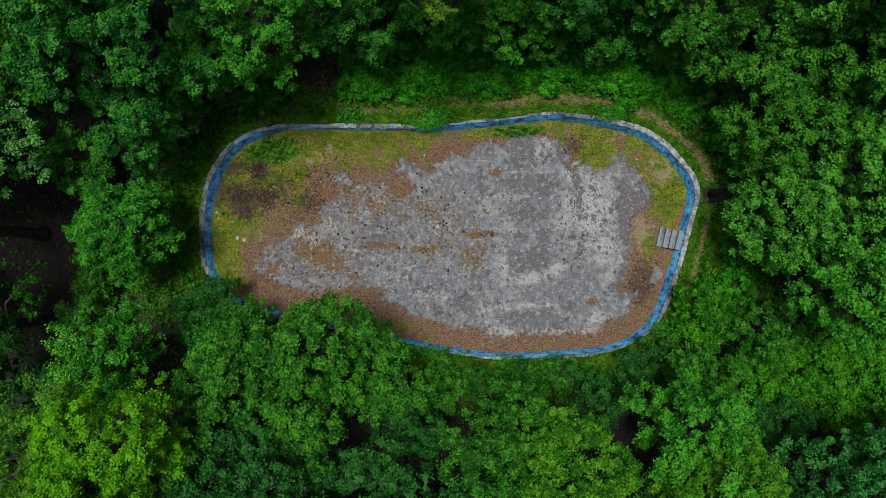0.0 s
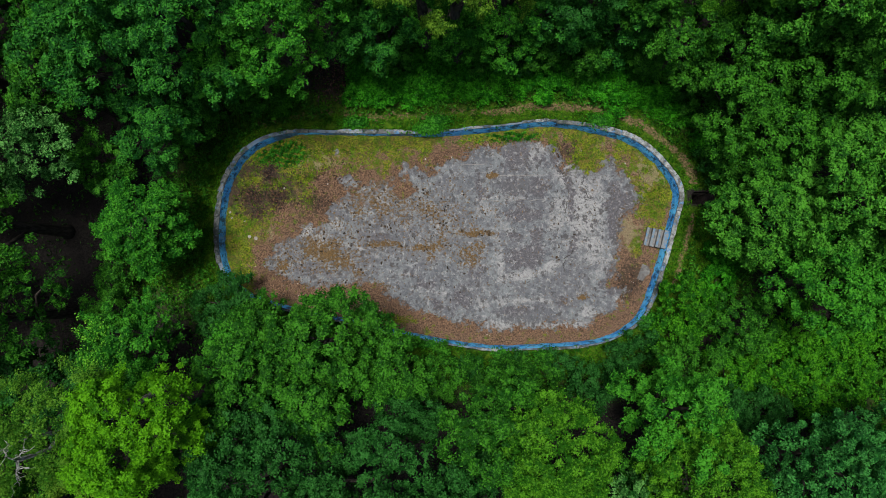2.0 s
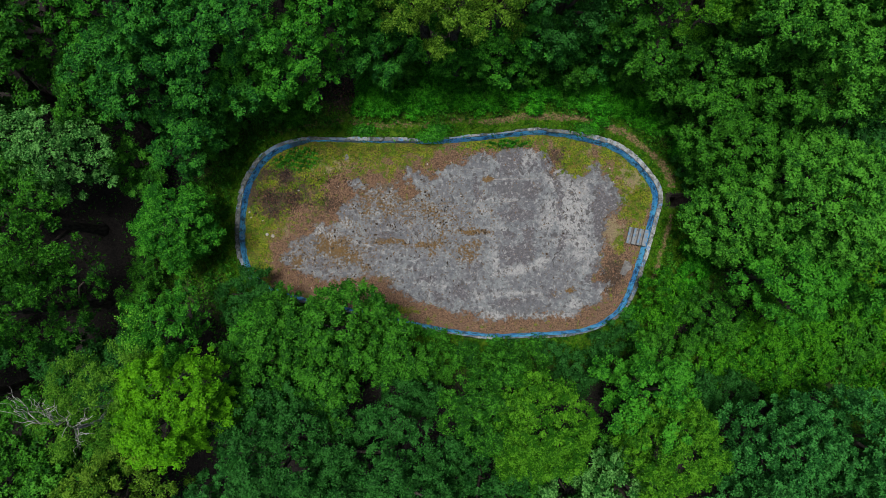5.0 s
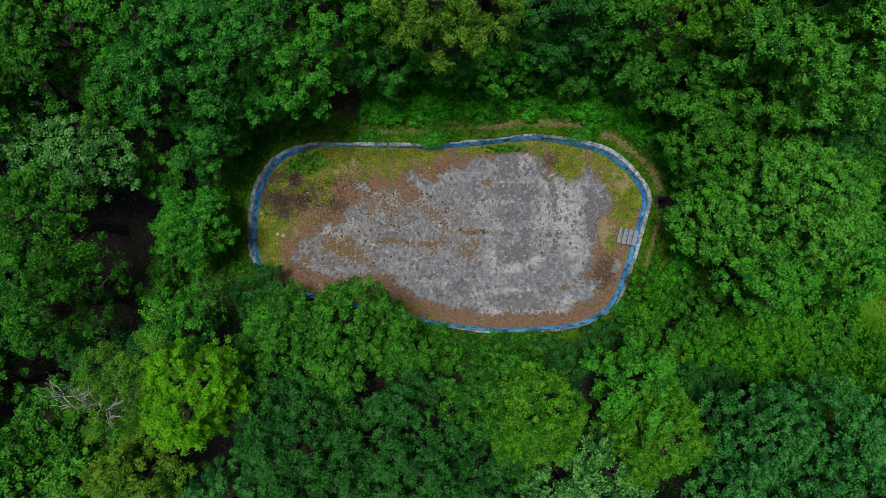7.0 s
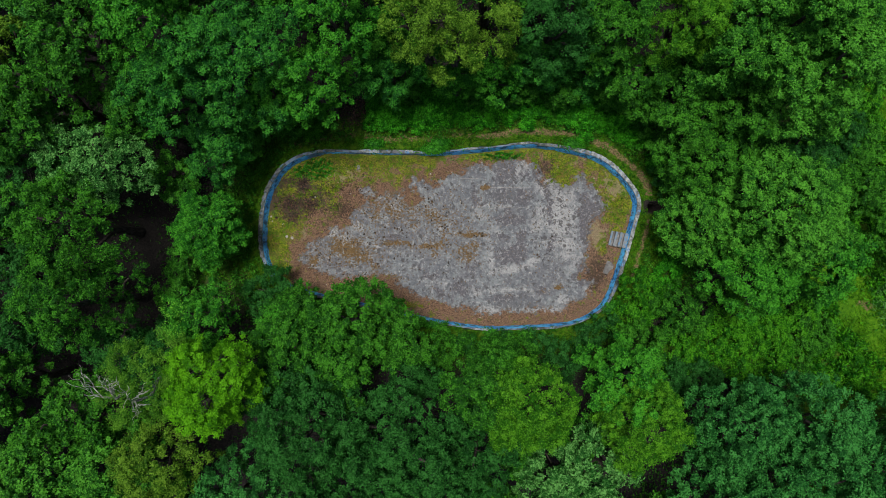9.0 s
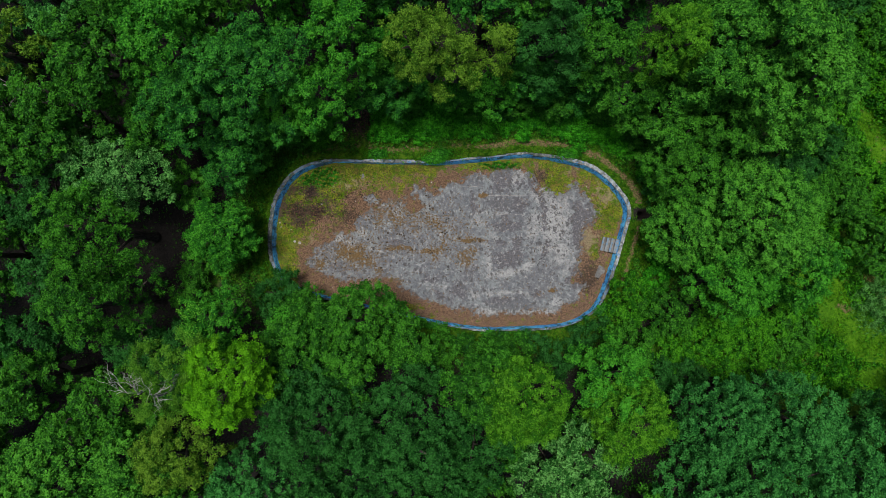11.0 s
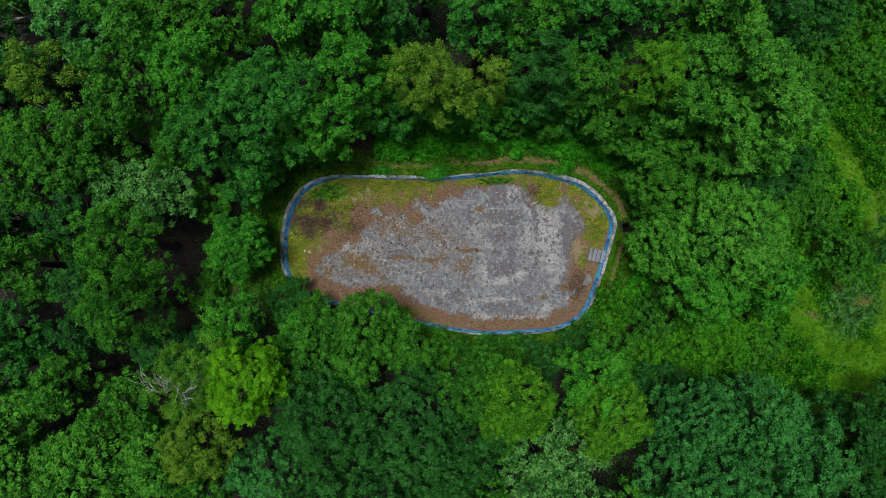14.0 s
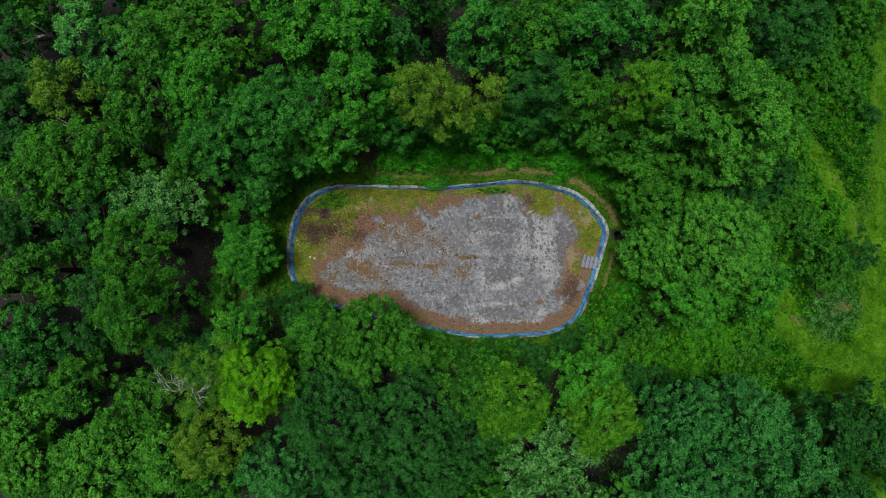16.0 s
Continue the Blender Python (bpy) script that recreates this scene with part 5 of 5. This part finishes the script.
rubble()


def ribbons(name, label, category, material, lines, width, seed, z=0.024, wander=0.035):
    """Thin ragged strips that follow lines on the pool floor."""
    rng = np.random.default_rng(seed)
    bm = bmesh.new()
    for ax, ay, bx, by in lines:
        n = max(int(math.hypot(bx - ax, by - ay) / 0.08), 3)
        d = Vector((bx - ax, by - ay, 0)).normalized()
        side = Vector((-d.y, d.x, 0))
        last, drift = None, 0.0
        for k in range(n + 1):
            drift = 0.85 * drift + rng.normal(0, wander)
            p = Vector((ax + (bx - ax) * k / n, ay + (by - ay) * k / n, z)) + side * drift
            w = width * rng.uniform(0.3, 1.3)
            pair = [bm.verts.new(p + side * w), bm.verts.new(p - side * w), bm.verts.new(p + Vector((0, 0, 0.008)))]
            if last:
                bm.faces.new((last[0], last[2], pair[2], pair[0]))
                bm.faces.new((last[2], last[1], pair[1], pair[2]))
            last = pair
    me = bpy.data.meshes.new(name)
    bm.to_mesh(me)
    bm.free()
    me.materials.append(material)
    return tagged(new(name, me), label, category, kind="stuff")


ribbons("cracks", "dark moss-filled cracks in the concrete floor", "crack", CRACK, (
    (5.3, 5.2, 5.65, 4.5), (5.75, 4.2, 5.95, 3.6), (5.9, 3.2, 5.8, 2.6), (6.2, 0.55, 5.75, 0.1), (5.75, 0.1, 5.6, -0.5), (6.9, 3.7, 7.15, 3.2), (8.45, 2.0, 8.5, 1.2)), 0.022, 75)
ribbons("mortar_ridges", "thin pale mortar ridges across the concrete floor", "ridge", PEBBLE, (
    (2.2, 4.58, 4.6, 4.62), (1.8, 3.26, 4.7, 3.30), (0.2, 5.2, 1.6, 5.24), (-4.4, 0.75, -3.7, 0.45)), 0.011, 76, wander=0.008)


# ---- single things in and round the pool ----
def box(x0, x1, y0, y1, z0, z1, bevel=0.012):
    bm = bmesh.new()
    bmesh.ops.create_cube(bm, size=1)
    for v in bm.verts:
        v.co = ((x0 + x1) / 2 + v.co.x * (x1 - x0), (y0 + y1) / 2 + v.co.y * (y1 - y0), (z0 + z1) / 2 + v.co.z * (z1 - z0))
    bmesh.ops.bevel(bm, geom=list(bm.edges), offset=bevel, segments=2, affect="EDGES")
    return bm


def pool_steps():
    ob = thing("pool_steps", 10.95, 1.08, 0, "worn blue-painted concrete steps against the pool wall", "steps", turn=-14)
    for k in range(4):
        x1 = -0.02 - 0.26 * k
        top = 0.62 - 0.15 * k
        part("step", box(x1 - 0.26, x1, -0.48, 0.48, -0.05, top, 0.02), CONCRETE, ob)
        part("tread_paint", box(x1 - 0.25, x1 - (0.02 if k == 0 else 0.13), -0.47, 0.47, top + 0.001, top + 0.008, 0.003), STEP_PAINT, ob, "worn blue paint on the step")


def stone(x, y, r, seed, label):
    rng = np.random.default_rng(seed)
    bm = bmesh.new()
    bmesh.ops.create_icosphere(bm, subdivisions=2, radius=r)
    for v in bm.verts:
        n = noise.noise(v.co * (2.2 / r) + Vector((seed, 0, 0)))
        v.co *= 1 + 0.28 * n
        v.co.z *= 0.55
    me = bpy.data.meshes.new("stone")
    bm.to_mesh(me)
    bm.free()
    me.materials.append(PEBBLE)
    ob = new("stone", me)
    ob.matrix_world = pose(x, y, 0.04 + 0.3 * r, 0, 0, rng.uniform(0, 360))
    tagged(ob, label, "stone", "pale stones on the pool floor")


def brush_pile(x, y, r, n, seed, label, z0=0.03):
    rng = np.random.default_rng(seed)
    ob = thing("brush_pile", x, y, z0, label, "brush pile")
    for k in range(n):
        a = rng.uniform(0, math.tau)
        c = rng.normal(0, r * 0.35, 2)
        half = rng.uniform(0.25, 0.6) * r
        z = 0.04 + 0.28 * r * rng.random() * max(0, 1 - np.hypot(*c) / r)
        d = np.array([math.cos(a), math.sin(a)])
        p = [(*(c - d * half), z * 0.5), (*(c + rng.normal(0, 0.04, 2)), z + 0.04), (*(c + d * half), z * 0.6)]
        part("branch", tube(p, (0.013, 0.011, 0.005), 5), DEADWOOD, ob)
    m = int(420 * r)
    q = rng.normal(0, r * 0.42, (m, 2))
    z = 0.02 + 0.22 * r * rng.random(m) * np.clip(1 - np.hypot(q[:, 0], q[:, 1]) / r, 0, 1)
    me = facets("dead_leaves", leaf_facets(rng, np.column_stack([q, z]), unit(rng.normal(0, 0.5, (m, 3)) + (0, 0, 1)), np.full(m, 0.10)))
    part("dead_leaves", me, ROTTEN, ob)


def broken_slab(x, y, w, d, turn, label):
    ob = thing("concrete_slab", x, y, 0.03, label, "slab", "broken slabs on the pool floor", turn=turn)
    bm = box(-w / 2, w / 2, -d / 2, d / 2, 0, 0.05, 0.012)
    for v in bm.verts:
        v.co.x += 0.08 * w * noise.noise(Vector((v.co.y * 4, x, y)))
        v.co.y += 0.12 * d * noise.noise(Vector((v.co.x * 4, y, x)))
    part("slab", bm, CONCRETE, ob)


def ivy(x, y, w, d, n, seed, label):
    """A tuft of creeper hanging over the wall."""
    rng = np.random.default_rng(seed)
    ob = thing("ivy", x, y, GROUND_Z, label, "ivy", "creepers over the pool wall")
    q = rng.normal(size=(n, 3)) * (w, d, 0.13)
    me = facets("leaves", leaf_facets(rng, q + (0, 0, 0.22), unit(q * (1, 2, 2) + (0, 0, 0.6)), np.full(n, 0.11)), rng.uniform(0, 1, n))
    part("foliage", me, LEAF["fresh"], ob)
    part("stem", tube([(0, 0.1, -0.1), (0.1, 0.05, 0.2), (0.2, -0.1, 0.30)], (0.03, 0.02, 0.01), 5), BARK, ob)


def dead_tree(x, y, h, seed):
    rng = np.random.default_rng(seed)
    ob = thing("dead_tree", x, y, GROUND_Z - 0.1, "bare dead tree with pale grey branches", "tree")
    part("trunk", tube([(0, 0, 0), (0.1, 0.05, h * 0.4), (0.25, 0.1, h * 0.75), (0.5, 0.0, h)], (0.16, 0.12, 0.08, 0.03), 7), DEAD_GREY, ob)
    for k in range(9):
        a, z = rng.uniform(0, math.tau), h * rng.uniform(0.45, 0.95)
        d = np.array([math.cos(a), math.sin(a), rng.uniform(0.15, 0.6)]) * rng.uniform(1.0, 2.1)
        root = np.array([0.25, 0.08, z])
        limb = part("limb", tube([tuple(root), tuple(root + d * 0.5 + (0, 0, 0.15)), tuple(root + d)], (0.05, 0.035, 0.012), 5), DEAD_GREY, ob)
        for g in range(3):
            c = root + d * rng.uniform(0.4, 0.9)
            part("twig", tube([tuple(c), tuple(c + rng.normal(0, 0.3, 3) + (0, 0, 0.1)), tuple(c + rng.normal(0, 0.55, 3))], (0.018, 0.012, 0.006), 4), DEAD_GREY, limb)


dead_tree(-27.2, 16.0, 9.0, 301)
dead_tree(-24.6, 9.4, 9.5, 302)


def pit():
    ob = thing("inspection_pit", 12.8, 3.3, GROUND_Z, "open dark concrete inspection pit in the grass", "pit")
    for name, a in (("edge", (-0.60, 0.60, 0.32, 0.40)), ("edge", (-0.60, 0.60, -0.40, -0.32)), ("end", (-0.60, -0.52, -0.318, 0.318)), ("end", (0.52, 0.60, -0.318, 0.318))):
        part(name, box(*a, -2.6, -0.3), SOIL, ob)


pool_steps()
for i, (sx, sy, sr) in enumerate(((-11.03, 1.43, 0.13), (-10.69, 1.34, 0.13), (-12.1, 2.75, 0.13), (-12.0, 2.45, 0.09), (-11.3, 2.25, 0.08), (-9.2, 4.0, 0.09), (-6.86, 4.22, 0.06), (-1.46, -3.79, 0.08), (8.95, 5.2, 0.07), (8.92, -3.72, 0.14), (7.65, 7.0, 0.16), (6.9, 7.15, 0.12))):
    stone(sx, sy, sr * 0.75, 200 + i, "pale broken stone lying by the pool wall" if inside(OUT[::4], np.array(sx), np.array(sy)) < 0.8 else "pale stone lying on the mossy pool floor")
brush_pile(-9.98, 4.85, 0.72, 26, 81, "dark heap of dead branches on the pool floor")
brush_pile(-10.9, 3.55, 0.85, 12, 82, "charred dark branches scattered on the moss")
brush_pile(-9.6, 3.5, 0.8, 9, 86, "charred dark branches scattered on the moss")
brush_pile(-10.6, 2.7, 0.6, 7, 87, "few dark twigs and leaves on the moss")
brush_pile(-11.9, 4.4, 0.5, 9, 83, "small dark heap of twigs beside the pool wall")
brush_pile(-6.7, 9.5, 1.5, 46, 84, "brown heap of dead branches under the trees", GROUND_Z - 0.02)
brush_pile(-5.3, 9.9, 0.8, 18, 85, "fallen grey-brown branches among nettles", GROUND_Z - 0.02)
broken_slab(9.92, -0.62, 0.66, 0.85, -22, "cracked pale grey slab in the litter by the pool wall")
broken_slab(-5.45, 6.28, 0.42, 0.26, 8, "flat grey concrete slab sunk in grass")
broken_slab(-4.95, 6.36, 0.30, 0.30, 40, "small grey concrete slab sunk in grass")
broken_slab(-6.4, 5.95, 0.28, 0.30, 25, "small cracked grey slab sunk in grass")
ivy(-1.45, 6.95, 0.42, 0.15, 1300, 91, "green ivy growing over the pool wall")
ivy(-1.0, 7.4, 0.4, 0.2, 900, 92, "green creeper at the foot of the pool wall")
ivy(7.6, 7.35, 0.45, 0.2, 900, 93, "bright green creeper beside the pool wall")
ivy(2.25, -4.75, 0.22, 0.14, 420, 94, "small green creeper over the blue wall")
ivy(4.4, -4.8, 0.25, 0.15, 480, 95, "small green creeper over the blue wall")
ivy(-1.5, -4.2, 0.3, 0.12, 420, 96, "low green creeper along the blue wall")
ivy(9.95, -3.1, 0.3, 0.25, 800, 97, "green creeper spilling over the wall into the pool")
ivy(-5.3, 7.35, 0.4, 0.2, 700, 98, "green creeper at the foot of the pool wall")
pit()
coping()
